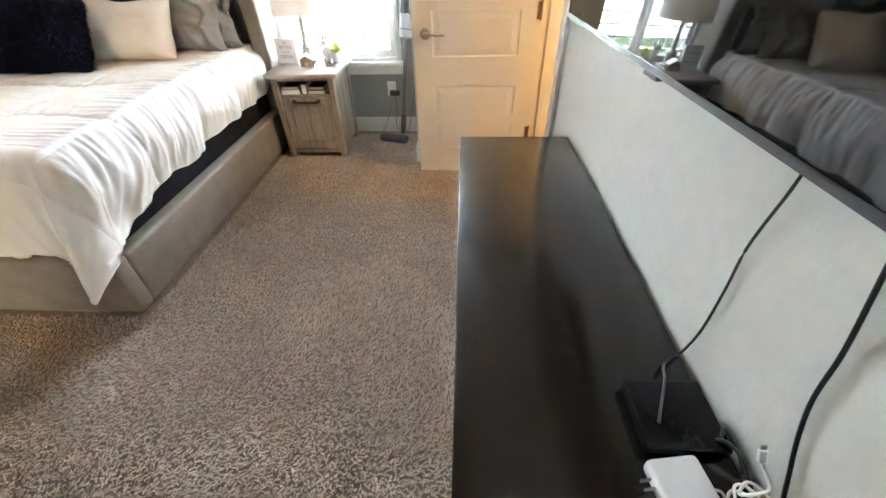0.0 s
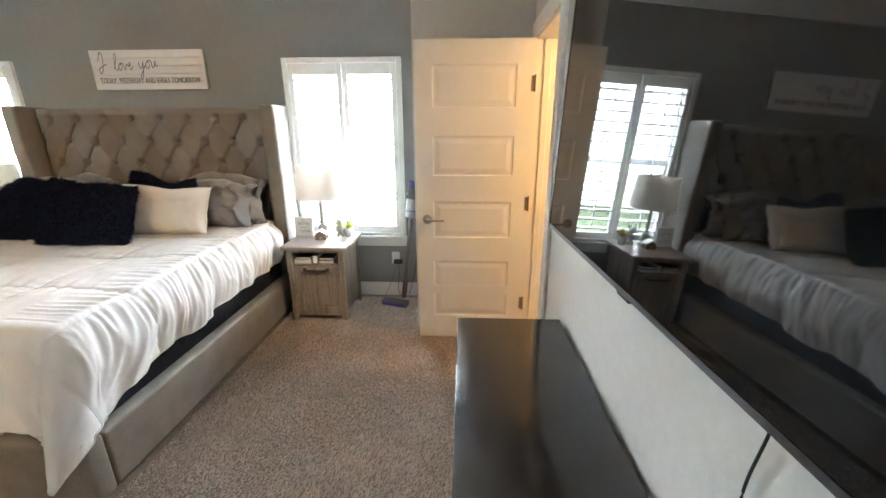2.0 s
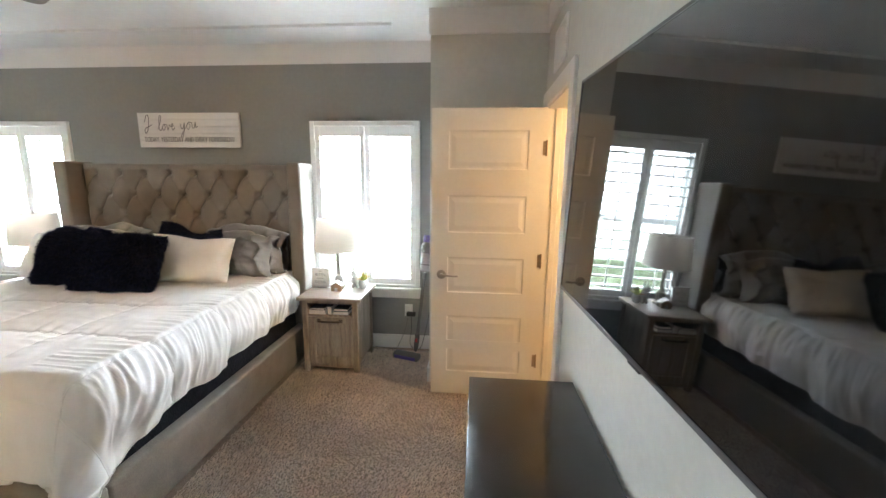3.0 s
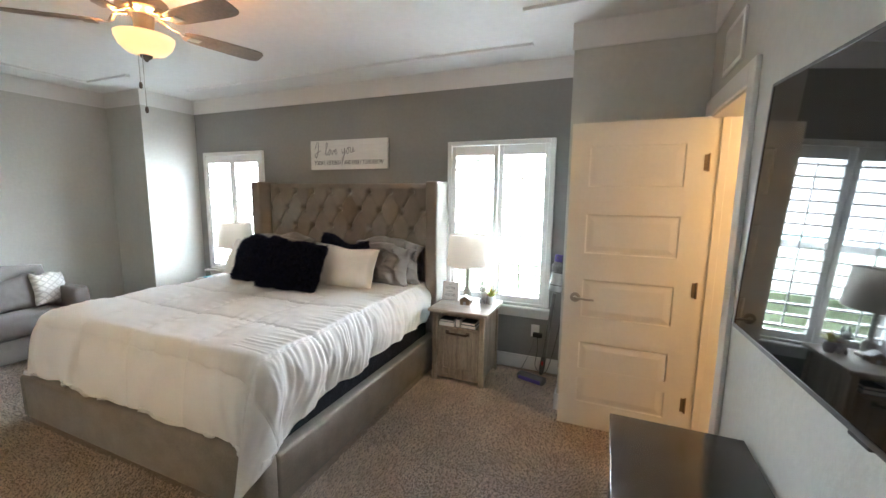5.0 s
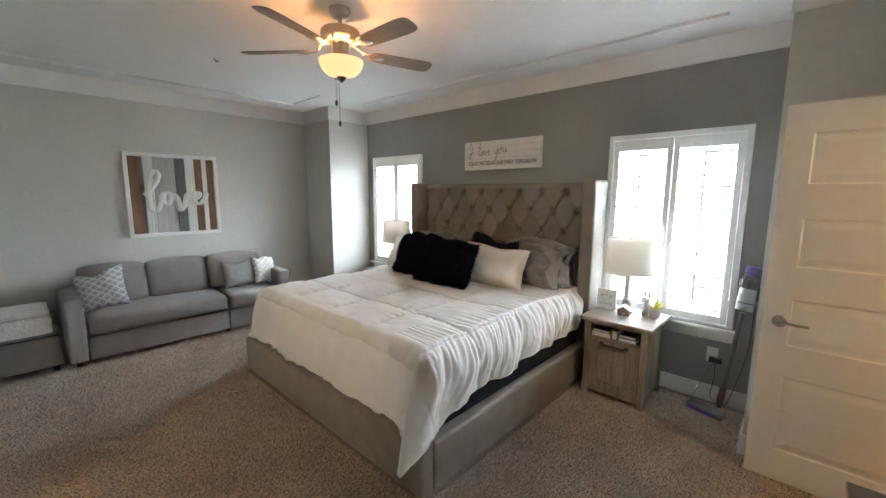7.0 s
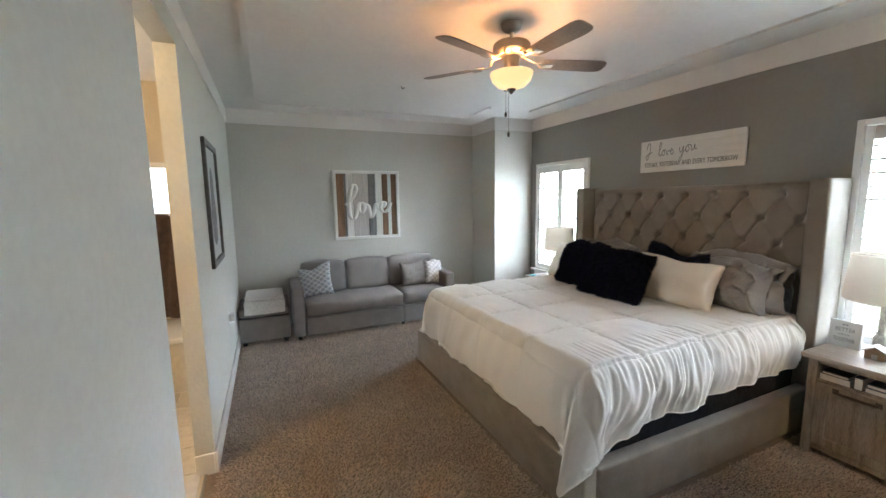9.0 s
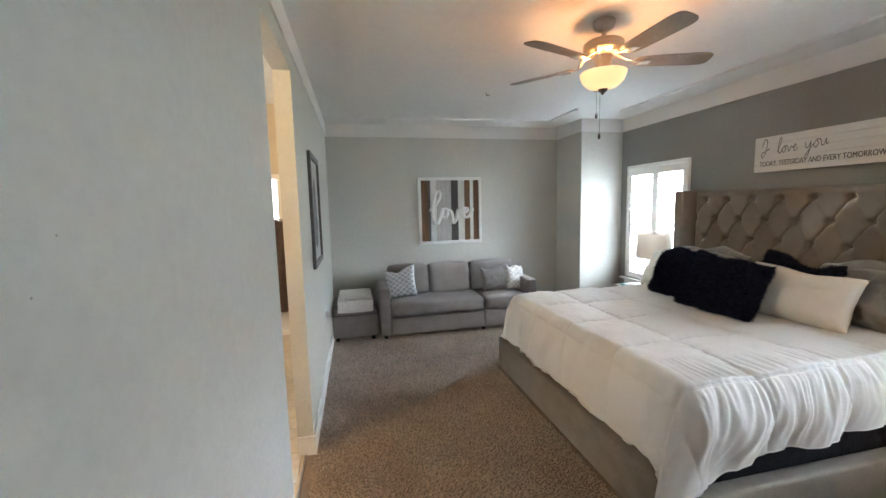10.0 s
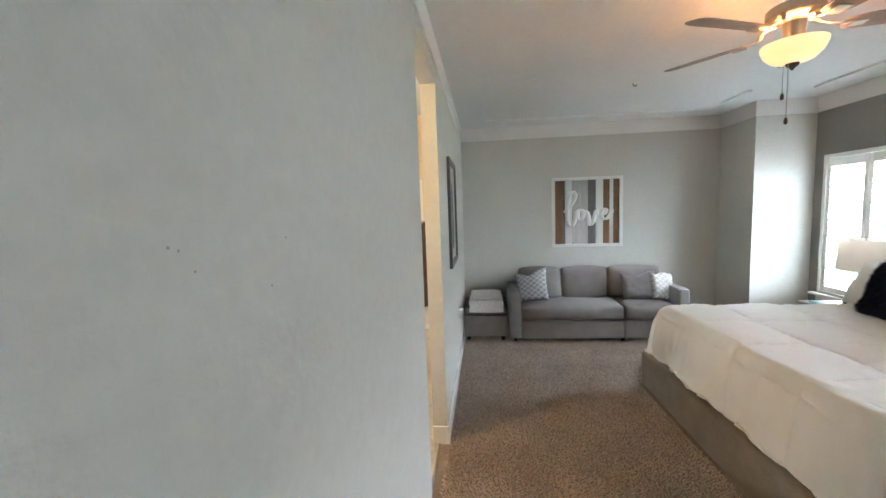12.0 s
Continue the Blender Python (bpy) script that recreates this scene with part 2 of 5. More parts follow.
M_WPLASTIC = material("white_glossy_plastic", (0.82, 0.82, 0.82), 0.3, var=0.01, scale=10, fine=60)
M_OAK = material("grey_washed_oak", (0.40, 0.325, 0.25), 0.55, var=0.2, scale=3.5, fine=45, bump=0.2, bump_scale=50, stretch=(8, 8, 0.6), distort=0.8, second=(0.17, 0.13, 0.095))
M_OAKTOP = material("grey_washed_oak_top", (0.40, 0.335, 0.28), 0.4, var=0.2, scale=5, fine=60, bump=0.1, bump_scale=60, stretch=(0.7, 6, 6), distort=0.6, second=(0.25, 0.20, 0.16))
M_NICKEL = material("brushed_nickel", (0.42, 0.39, 0.35), 0.3, metal=1.0, var=0.05, scale=20, fine=200)
M_BRONZE = material("dark_bronze_metal", (0.13, 0.10, 0.08), 0.4, metal=0.9, var=0.1, scale=20, fine=150)
M_HINGE = material("satin_bronze_hinge", (0.36, 0.28, 0.20), 0.4, metal=0.8, var=0.08, scale=20, fine=150)
M_BLADE = material("grey_brown_fan_blade", (0.26, 0.225, 0.195), 0.5, var=0.1, scale=8, fine=60, stretch=(1, 1, 1))
M_BOWL = glow("frosted_amber_glass_lit", (1.0, 0.64, 0.27), 0.62, (0.85, 0.66, 0.40))
M_GREYPL = material("grey_silver_plastic", (0.11, 0.105, 0.11), 0.32, metal=0.4, var=0.08, scale=20, fine=120)
M_WAND = material("satin_grey_wand", (0.17, 0.165, 0.165), 0.3, metal=0.5, var=0.08, scale=20, fine=120)
M_PURPLE = material("purple_plastic", (0.10, 0.07, 0.30), 0.3, var=0.05, scale=20, fine=100)
M_RED = material("red_plastic", (0.45, 0.02, 0.03), 0.35, var=0.05)
M_CLEAR = material("clear_smoked_bin_plastic", (0.42, 0.43, 0.44), 0.12, var=0.05, scale=10, fine=60, spec=0.6)
M_PAPER = material("paper_white", (0.72, 0.70, 0.67), 0.8, var=0.04, scale=30, fine=300)
M_BOOKD = material("dark_book_cover", (0.03, 0.035, 0.05), 0.5, var=0.1)
M_BOOKB = material("slate_blue_book_cover", (0.16, 0.19, 0.24), 0.5, var=0.1)
M_INK = material("charcoal_ink", (0.07, 0.07, 0.075), 0.7, var=0.1, scale=20, fine=200)
M_SCRIPT = material("soft_grey_script_ink", (0.17, 0.17, 0.175), 0.7, var=0.1, scale=20, fine=200)
M_SILVER = material("grey_print_ink", (0.36, 0.36, 0.37), 0.7, var=0.05)
M_PLANK = material("whitewashed_board", (0.74, 0.73, 0.71), 0.7, var=0.04, scale=5, fine=60, bump=0.1, bump_scale=70, stretch=(1, 6, 6))
M_WBOARD = material("worn_whitewash_plank", (0.58, 0.56, 0.54), 0.75, var=0.2, scale=7, fine=70, bump=0.2, bump_scale=60, stretch=(4, 5, 0.6), second=(0.38, 0.36, 0.35))
M_GBOARD = material("slate_grey_plank", (0.19, 0.185, 0.185), 0.7, var=0.15, scale=7, fine=70, bump=0.15, bump_scale=60, stretch=(4, 5, 0.6))
M_BBOARD = material("warm_brown_plank", (0.25, 0.135, 0.065), 0.65, var=0.2, scale=7, fine=60, bump=0.2, bump_scale=60, stretch=(4, 6, 0.6), distort=0.8, second=(0.13, 0.07, 0.035))
M_DFRAME = material("dark_grey_wood_frame", (0.13, 0.118, 0.11), 0.5, var=0.2, scale=8, fine=60, stretch=(1, 1, 1))
M_MAT = material("white_picture_mat", (0.46, 0.45, 0.44), 0.7, var=0.03, scale=4, fine=40)
M_FIG = material("grey_print_shape", (0.20, 0.19, 0.19), 0.7, var=0.3, scale=8, fine=60)
M_TOWEL = material("dark_brown_terry_towel", (0.075, 0.045, 0.035), 0.95, var=0.2, scale=20, fine=200, bump=0.6, bump_scale=220, sheen=0.3)
M_CERAMIC = material("white_glazed_ceramic", (0.80, 0.79, 0.77), 0.22, var=0.01, scale=6, fine=30)
M_LEAF = material("yellow_green_plastic_leaf", (0.52, 0.56, 0.06), 0.5, var=0.15, scale=20, fine=80)
M_TIP = material("coral_leaf_tip", (0.6, 0.26, 0.14), 0.5, var=0.15, scale=20, fine=80)
M_THROW = material("white_fluffy_throw", (0.74, 0.72, 0.69), 0.95, var=0.08, scale=40, fine=160, bump=0.8, bump_scale=70, sheen=0.3)
M_KRAFT = material("pale_birch_wood", (0.50, 0.36, 0.23), 0.6, var=0.1, scale=20, fine=120)
M_LAMPWOOD = material("whitewashed_lamp_wood", (0.58, 0.54, 0.48), 0.6, var=0.2, scale=20, fine=90, bump=0.2, bump_scale=90)


def cloth_shade(name, colour):
    m = material(name, colour, 0.9, var=0.02, scale=8, fine=300, bump=0.05, bump_scale=400, spec=0.1)
    n, l = m.node_tree.nodes, m.node_tree.links
    tr, mx = n.new("ShaderNodeBsdfTranslucent"), n.new("ShaderNodeMixShader")
    tr.inputs[0].default_value = (*colour, 1)
    mx.inputs[0].default_value = 0.42
    l.new(n["Principled BSDF"].outputs[0], mx.inputs[1])
    l.new(tr.outputs[0], mx.inputs[2])
    l.new(mx.outputs[0], n["Material Output"].inputs[0])
    return m


M_SHADE = cloth_shade("ivory_lampshade_linen", (0.80, 0.75, 0.69))


def lattice(name, ground, line):
    """A woven trellis of pale lines."""
    m = material(name, ground, 0.9, var=0.05, scale=10, fine=250, bump=0.2, bump_scale=350, spec=0.1)
    n, l = m.node_tree.nodes, m.node_tree.links
    p = n["Principled BSDF"]
    tc = n.new("ShaderNodeTexCoord")
    old = p.inputs["Base Color"].links[0].from_socket
    top = None
    for s in (1, -1):
        mp, wv = n.new("ShaderNodeMapping"), n.new("ShaderNodeTexWave")
        mp.inputs["Rotation"].default_value = (0, 0, s * radians(52))
        l.new(tc.outputs["Object"], mp.inputs[0])
        l.new(mp.outputs[0], wv.inputs[0])
        wv.inputs["Scale"].default_value, wv.inputs["Distortion"].default_value = 6.5, 1.2
        wv.inputs["Detail Scale"].default_value = 2.0
        g = n.new("ShaderNodeMath")
        g.operation = "GREATER_THAN"
        g.inputs[1].default_value = 0.86
        l.new(wv.outputs["Fac"], g.inputs[0])
        if top is None:
            top = g.outputs[0]
        else:
            mxm = n.new("ShaderNodeMath")
            mxm.operation = "MAXIMUM"
            l.new(top, mxm.inputs[0])
            l.new(g.outputs[0], mxm.inputs[1])
            top = mxm.outputs[0]
    mix = n.new("ShaderNodeMix")
    mix.data_type = "RGBA"
    l.new(top, mix.inputs[0])
    l.new(old, mix.inputs[6])
    mix.inputs[7].default_value = (*line, 1)
    l.new(mix.outputs[2], p.inputs["Base Color"])
    return m


M_TRELLIS = lattice("blue_grey_trellis_fabric", (0.36, 0.385, 0.42), (0.62, 0.62, 0.62))
M_PALEPAT = lattice("white_silver_pattern_fabric", (0.70, 0.68, 0.65), (0.50, 0.48, 0.45))


def pane_glass():
    m = bpy.data.materials.new("clear_window_glass")
    m.use_nodes = True
    p = m.node_tree.nodes["Principled BSDF"]
    p.inputs["Transmission Weight"].default_value, p.inputs["Roughness"].default_value, p.inputs["IOR"].default_value = 1.0, 0.0, 1.05
    return m


M_GLASS = pane_glass()


# glowing panel: outdoor daylight and its washed-out paleness are put into the colour
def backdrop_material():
    m = bpy.data.materials.new("glowing_garden_and_sky")
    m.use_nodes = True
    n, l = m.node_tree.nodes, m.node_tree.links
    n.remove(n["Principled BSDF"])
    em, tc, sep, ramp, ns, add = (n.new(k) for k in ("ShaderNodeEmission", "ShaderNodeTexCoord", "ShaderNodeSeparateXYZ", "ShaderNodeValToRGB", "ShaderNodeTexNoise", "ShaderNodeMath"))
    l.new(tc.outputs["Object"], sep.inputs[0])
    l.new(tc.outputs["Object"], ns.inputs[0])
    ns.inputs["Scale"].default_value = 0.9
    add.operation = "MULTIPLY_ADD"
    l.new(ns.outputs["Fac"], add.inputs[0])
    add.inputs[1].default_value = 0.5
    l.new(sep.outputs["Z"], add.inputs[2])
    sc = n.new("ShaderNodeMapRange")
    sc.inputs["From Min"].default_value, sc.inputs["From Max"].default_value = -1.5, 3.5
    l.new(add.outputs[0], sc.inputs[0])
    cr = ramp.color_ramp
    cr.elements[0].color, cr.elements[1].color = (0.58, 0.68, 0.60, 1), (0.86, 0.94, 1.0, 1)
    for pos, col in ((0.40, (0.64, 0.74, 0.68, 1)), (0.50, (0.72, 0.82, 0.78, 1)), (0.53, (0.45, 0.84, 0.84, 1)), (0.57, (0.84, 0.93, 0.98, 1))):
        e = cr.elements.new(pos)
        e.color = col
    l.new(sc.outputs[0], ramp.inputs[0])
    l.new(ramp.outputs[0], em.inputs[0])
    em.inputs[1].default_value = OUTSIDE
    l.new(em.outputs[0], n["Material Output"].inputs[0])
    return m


structure("backdrop", boxes((-22, 16, 11.0, 11.1, -1.6, 12)), backdrop_material(), "glowing backdrop of pale garden and sky outside", "backdrop")
structure("ground", boxes((-30, 30, N + T + 0.02, 40, -0.5, -0.4)), material("pale_dry_lawn", (0.10, 0.13, 0.05), 0.95, var=0.3, scale=1, fine=30), "lawn outside the bedroom windows", "ground")


def place(bm, m):
    bmesh.ops.transform(bm, matrix=m, verts=bm.verts)
    return bm


def lettering(body, size, mat, parent, m, label="", depth=0.001, shear=0.0, name="lettering", width=None):
    """Flat words, centred, lying in the xy plane of the pose m."""
    c = bpy.data.curves.new(name, "FONT")
    c.body, c.size, c.extrude, c.shear, c.align_x, c.align_y = body, size, depth, shear, "CENTER", "CENTER"
    c.resolution_u = 3
    tmp = bpy.data.objects.new("tmp", c)
    scene.collection.objects.link(tmp)
    bpy.context.view_layer.update()
    me = bpy.data.meshes.new_from_object(tmp.evaluated_get(bpy.context.evaluated_depsgraph_get()))
    bpy.data.objects.remove(tmp)
    bm = bmesh.new()
    bm.from_mesh(me)
    bpy.data.meshes.remove(me)
    if width:
        xs = [v.co.x for v in bm.verts]
        bmesh.ops.scale(bm, vec=(width / (max(xs) - min(xs)), 1, 1), verts=bm.verts)
    return part(name, place(bm, m), mat, parent, label)


# ---- windows with plantation shutters ----
def window(name, a, b):
    z0, z1 = WZ0, 2.065
    w = thing(name, ((a + b) / 2, N, z0), "white-framed window with open white plantation shutters", "window")
    w["kind"] = "structure"
    f = 0.04
    part("frame", boxes((a, a + f, N - 0.03, N + 0.06, z0, z1), (b - f, b, N - 0.03, N + 0.06, z0, z1), (a + f, b - f, N - 0.03, N + 0.06, z1 - f, z1),
                        (a + f, b - f, N - 0.03, N + 0.06, z0, z0 + 0.02), bevel=0.004), M_WHITE, w, "white painted shutter frame")
    part("sill", boxes((a - 0.04, b + 0.03, N - 0.09, N - 0.031, z0 - 0.025, z0 - 0.001), bevel=0.006), M_WHITE, w)
    part("apron", boxes((a - 0.02, b + 0.01, N - 0.022, N - 0.002, z0 - 0.11, z0 - 0.026), bevel=0.004), M_WHITE, w)
    # sash outside the shutters
    part("sash", boxes((a + 0.02, a + 0.06, N + 0.09, N + 0.13, z0, WZ1), (b - 0.06, b - 0.02, N + 0.09, N + 0.13, z0, WZ1), (a + 0.06, b - 0.06, N + 0.09, N + 0.13, 1.30, 1.35),
                       (a + 0.06, b - 0.06, N + 0.09, N + 0.13, z0, z0 + 0.05), (a + 0.06, b - 0.06, N + 0.09, N + 0.13, WZ1 - 0.05, WZ1)), M_WHITE, w)
    glass = part("pane", boxes((a + 0.06, b - 0.06, N + 0.108, N + 0.112, z0 + 0.05, WZ1 - 0.05)), M_GLASS, w, "clear glass pane")
    glass.visible_shadow = False
    mid = (a + b) / 2
    for p0, p1 in ((a + f + 0.003, mid - 0.002), (mid + 0.002, b - f - 0.003)):
        st, y0, y1 = 0.042, N - 0.022, N + 0.006
        sz0, sz1, top, low = z0 + 0.023, z1 - f - 0.003, 1.935, 0.678
        sp = part("shutter", boxes((p0, p0 + st, y0, y1, sz0, sz1), (p1 - st, p1, y0, y1, sz0, sz1), (p0 + st, p1 - st, y0, y1, top, sz1), (p0 + st, p1 - st, y0, y1, sz0, low), bevel=0.003), M_WHITE, w, "white shutter panel with tilted louvres")
        n = 15
        step = (top - low) / n
        bm = bmesh.new()
        box(bm, p0 + st + 0.001, p1 - st - 0.001, N - 0.044, N + 0.028, -0.006, 0.006, bevel=0.002, seg=1)
        bmesh.ops.rotate(bm, cent=(0, N - 0.008, 0), matrix=Matrix.Rotation(radians(-3), 3, "X"), verts=bm.verts)
        bmesh.ops.translate(bm, vec=(0, 0, low + step / 2), verts=bm.verts)
        first = part("louvre", bm, M_WHITE, sp)
        for k in range(1, n):
            o = new("louvre", first.data)
            o.parent, o.location = sp, (0, 0, step * k)
        xm = (p0 + p1) / 2
        part("tilt_rod", boxes((xm - 0.006, xm + 0.006, N - 0.062, N - 0.05, low + 0.04, top - 0.03), bevel=0.002), M_WHITE, sp)
    for x in (a + f + 0.002, b - f - 0.002):
        for z in (z0 + 0.18, z1 - 0.2):
            part("hinge", boxes((x - 0.007, x + 0.007, N - 0.036, N - 0.023, z - 0.035, z + 0.035), bevel=0.002), M_WHITE, w)
    return w


window("window_1", *WINDOWS[0])
window("window_2", *WINDOWS[1])

# ---- doorway and open door ----
tagged(part("door_frame", boxes((E - 0.004, E + T + 0.004, DA, DA + 0.02, 0, DZ - 0.02), (E - 0.004, E + T + 0.004, DB - 0.02, DB, 0, DZ - 0.02), (E - 0.004, E + T + 0.004, DA, DB, DZ - 0.02, DZ),
                                (E + 0.05, E + 0.09, DA + 0.02, DA + 0.032, 0, DZ - 0.02), (E + 0.05, E + 0.09, DB - 0.032, DB - 0.02, 0, DZ - 0.02), bevel=0.002), M_DOOR),
       "cream painted door jamb lining", "door frame", kind="structure")
cw = 0.085
tagged(part("door_casing", boxes((E - 0.02, E - 0.001, DA - cw, DA + 0.006, 0, DZ + cw), (E - 0.02, E - 0.001, DB - 0.006, DB + cw, 0, DZ + cw), (E - 0.02, E - 0.001, DA + 0.006, DB - 0.006, DZ - 0.006, DZ + cw), bevel=0.004), M_WHITE),
       "white painted flat door casing", "trim", kind="structure")


def panel_door():
    x0, x1, y0, y1, z0, z1 = -0.568, 0.182, 2.25, 2.285, 0.012, 2.035
    d = thing("door_1", (x1, y1, z0), "cream white five-panel bedroom door, wide open", "door")
    d["kind"] = "structure"
    rows = [(1.893 - k * 0.4265, 1.64 - k * 0.4265) for k in range(5)]
    rows[-1] = (0.43, 0.19)
    px0, px1 = x0 + 0.112, x1 - 0.112
    bm = boxes((x0, px0, y0, y1, z0, z1), (px1, x1, y0, y1, z0, z1))
    edges = [z1] + [v for r in rows for v in r] + [z0]
    for hi, lo in zip(edges[::2], edges[1::2]):
        box(bm, px0, px1, y0, y1, lo, hi)
    part("leaf", bm, M_DOOR, d)
    for hi, lo in rows:
        bm = bmesh.new()
        ring = []
        for inset, depth in ((0.0, 0.0), (0.007, 0.0045), (0.020, 0.0045), (0.048, 0.001)):
            ring.append([bm.verts.new(c) for c in ((px0 + inset, y0 + depth, lo + inset), (px1 - inset, y0 + depth, lo + inset), (px1 - inset, y0 + depth, hi - inset), (px0 + inset, y0 + depth, hi - inset))])
        for r, q in zip(ring, ring[1:]):
            for k in range(4):
                bm.faces.new((r[k], r[(k + 1) % 4], q[(k + 1) % 4], q[k]))
        bm.faces.new(ring[-1])
        back = [bm.verts.new((v.co.x, y1 - 0.004, v.co.z)) for v in ring[0]]
        bm.faces.new(back[::-1])
        for k in range(4):
            bm.faces.new((ring[0][k], back[k], back[(k + 1) % 4], ring[0][(k + 1) % 4]))
        bmesh.ops.recalc_face_normals(bm, faces=bm.faces)
        part("panel", bm, M_DOOR, d)
    kx, kz = -0.495, 0.917
    rose = turned([(0.0, 0), (0.033, 0), (0.033, 0.006), (0.028, 0.011), (0.012, 0.013), (0.011, 0.045), (0.0, 0.046)], steps=28)
    handle = part("door_handle", place(rose, pose(kx, y0, kz, 90)), M_NICKEL, d, "brushed nickel lever handle", smooth=40)
    part("lever", tube(smooth_path([(kx, y0 - 0.04, kz), (kx + 0.03, y0 - 0.046, kz + 0.002), (kx + 0.075, y0 - 0.044, kz - 0.002), (kx + 0.115, y0 - 0.036, kz - 0.003)], 6), 0.009, 10, 0.8), M_NICKEL, handle, smooth=60)
    part("latch_plate", boxes((x0 - 0.002, x0, y0 + 0.005, y1 - 0.005, kz - 0.03, kz + 0.03)), M_NICKEL, d)
    for z in (1.78, 1.03, 0.30):
        bm = boxes((x1 - 0.022, x1 + 0.003, y0 - 0.003, y0 - 0.0005, z - 0.045, z + 0.045), bevel=0.001)
        hinge = part("hinge", bm, M_HINGE, d, "dull satin bronze butt hinge")
        part("hinge_pin", turned([(0.0, -0.05), (0.006, -0.05), (0.006, 0.05), (0.0, 0.052)], (x1 + 0.002, y0 - 0.007, z), 10), M_HINGE, hinge)
    return d


panel_door()


def vent(y0, y1, z0, z1):
    v = thing("air_vent", (E, (y0 + y1) / 2, z0), "white louvred return air vent above doorway", "vent")
    part("frame", boxes((E - 0.012, E - 0.001, y0, y1, z0, z0 + 0.025), (E - 0.012, E - 0.001, y0, y1, z1 - 0.025, z1), (E - 0.012, E - 0.001, y0, y0 + 0.025, z0 + 0.025, z1 - 0.025), (E - 0.012, E - 0.001, y1 - 0.025, y1, z0 + 0.025, z1 - 0.025), bevel=0.002), M_WHITE, v)
    part("backing", boxes((E - 0.003, E - 0.001, y0 + 0.025, y1 - 0.025, z0 + 0.025, z1 - 0.025)), M_SILVER, v)
    n = 11
    for k in range(n):
        z = z0 + 0.03 + (z1 - z0 - 0.06) * (k + 0.5) / n
        bm = boxes((-0.006, 0.004, y0 + 0.025, y1 - 0.025, -0.0015, 0.0015))
        part("slat", place(bm, pose(E - 0.008, 0, z, 0, 30)), M_WHITE, v)


vent(1.80, 2.12, 2.205, 2.43)


# ---- bed ----
def build_bed():
    b = thing("bed", (-2.84, 1.9, 0), "king bed with taupe upholstered frame and tufted wingback headboard", "bed")
    x0, x1, y0, y1, h = -3.955, -1.725, 0.772, 2.76, 0.325
    part("footboard", boxes((x0, x1, y0, y0 + 0.09, 0.036, h), bevel=0.018, seg=3), M_LEATHER, b, "taupe upholstered low footboard", smooth=40)
    for a, c in ((x0, x0 + 0.085), (x1 - 0.085, x1)):
        part("side_rail", boxes((a, c, y0 + 0.091, y1, 0.036, h - 0.01), bevel=0.018, seg=3), M_LEATHER, b, "taupe upholstered side rail", smooth=40)
    for lx in (x0 + 0.05, x1 - 0.13):
        for ly in (y0 + 0.05, y1 - 0.15):
            part("leg", boxes((lx, lx + 0.08, ly, ly + 0.08, 0.0, 0.0365)), M_BLACK, b)
    # seam piping at the corners
    for x in (x0 + 0.06, x1 - 0.06):
        part("seam", boxes((x - 0.002, x + 0.002, y0 - 0.0015, y0 + 0.002, 0.04, h - 0.02)), M_LEATHER, b)
    part("box_spring", boxes((x0 + 0.10, x1 - 0.10, y0 + 0.15, 2.88, 0.06, 0.46), bevel=0.03, seg=3), M_QUILT, b, "dark quilted box spring", smooth=40)
    part("mattress", boxes((x0 + 0.15, x1 - 0.15, y0 + 0.19, 2.88, 0.461, 0.735), bevel=0.05, seg=3), M_PWHITE, b, smooth=40)
    # wings
    for a, c in ((x0, x0 + 0.115), (x1 - 0.115, x1)):
        part("wing", boxes((a, c, 2.74, N - 0.006, 0.02, 1.70), bevel=0.022, seg=4), M_TUFT, b, "upholstered headboard wing", smooth=40)
    # tufted panel
    hx0, hx1, hz0, hz1, front = x0 + 0.117, x1 - 0.117, 0.35, 1.685, 2.925
    dx, dz, bx, bz = 0.237, 0.178, -2.046, 1.600
    nx, nz = 400, 270
    bm = bmesh.new()
    grid = []
    slope = math.hypot(1 / dx, 0.5 / dz)
    for j in range(nz + 1):
        row = []
        z = hz0 + (hz1 - hz0) * j / nz
        for i in range(nx + 1):
            x = hx0 + (hx1 - hx0) * i / nx
            u, v = (x - bx) / dx, (z - bz) / dz
            wob = 0.05 * noise.noise(Vector((x * 7, z * 7, 3.0)))
            p, q = u + v / 2 + wob, u - v / 2 + wob
            puff = 0.006 * abs(math.sin(math.pi * p) * math.sin(math.pi * q)) ** 0.5
            fold_q, fold_p = abs(q - round(q)) / slope, abs(p - round(p)) / slope
            fold = 0.014 * math.exp(-fold_q / 0.006) + 0.001 * math.exp(-fold_p / 0.008)
            if z > bz:                                   # short upright pleats above the first row
                up = min(1.0, (z - bz) / 0.05)
                fold = fold * (1 - up) + up * 0.007 * math.exp(-abs(u - round(u)) * dx / 0.007)
                puff = puff * (1 - up) + up * 0.006
            k = round(v)
            off = 0.5 if k % 2 else 0.0
            pit = math.hypot((u - off - round(u - off)) * dx, (v - k) * dz) if k <= 0 else 1.0
            hgt = 0.046 + puff - fold - 0.040 * math.exp(-(pit / 0.026) ** 2)
            edge = min(x - hx0, hx1 - x, hz1 - z) / 0.05
            hgt *= min(1, max(0.0, edge)) ** 0.5
            row.append(bm.verts.new((x, front - hgt + 0.004 * noise.noise(Vector((x * 9, z * 9, 0))), z)))
        grid.append(row)
    for j in range(nz):
        for i in range(nx):
            bm.faces.new((grid[j][i], grid[j][i + 1], grid[j + 1][i + 1], grid[j + 1][i]))
    tuft = part("headboard_panel", bm, M_TUFT, b, "deep diamond-tufted linen headboard", smooth=180)
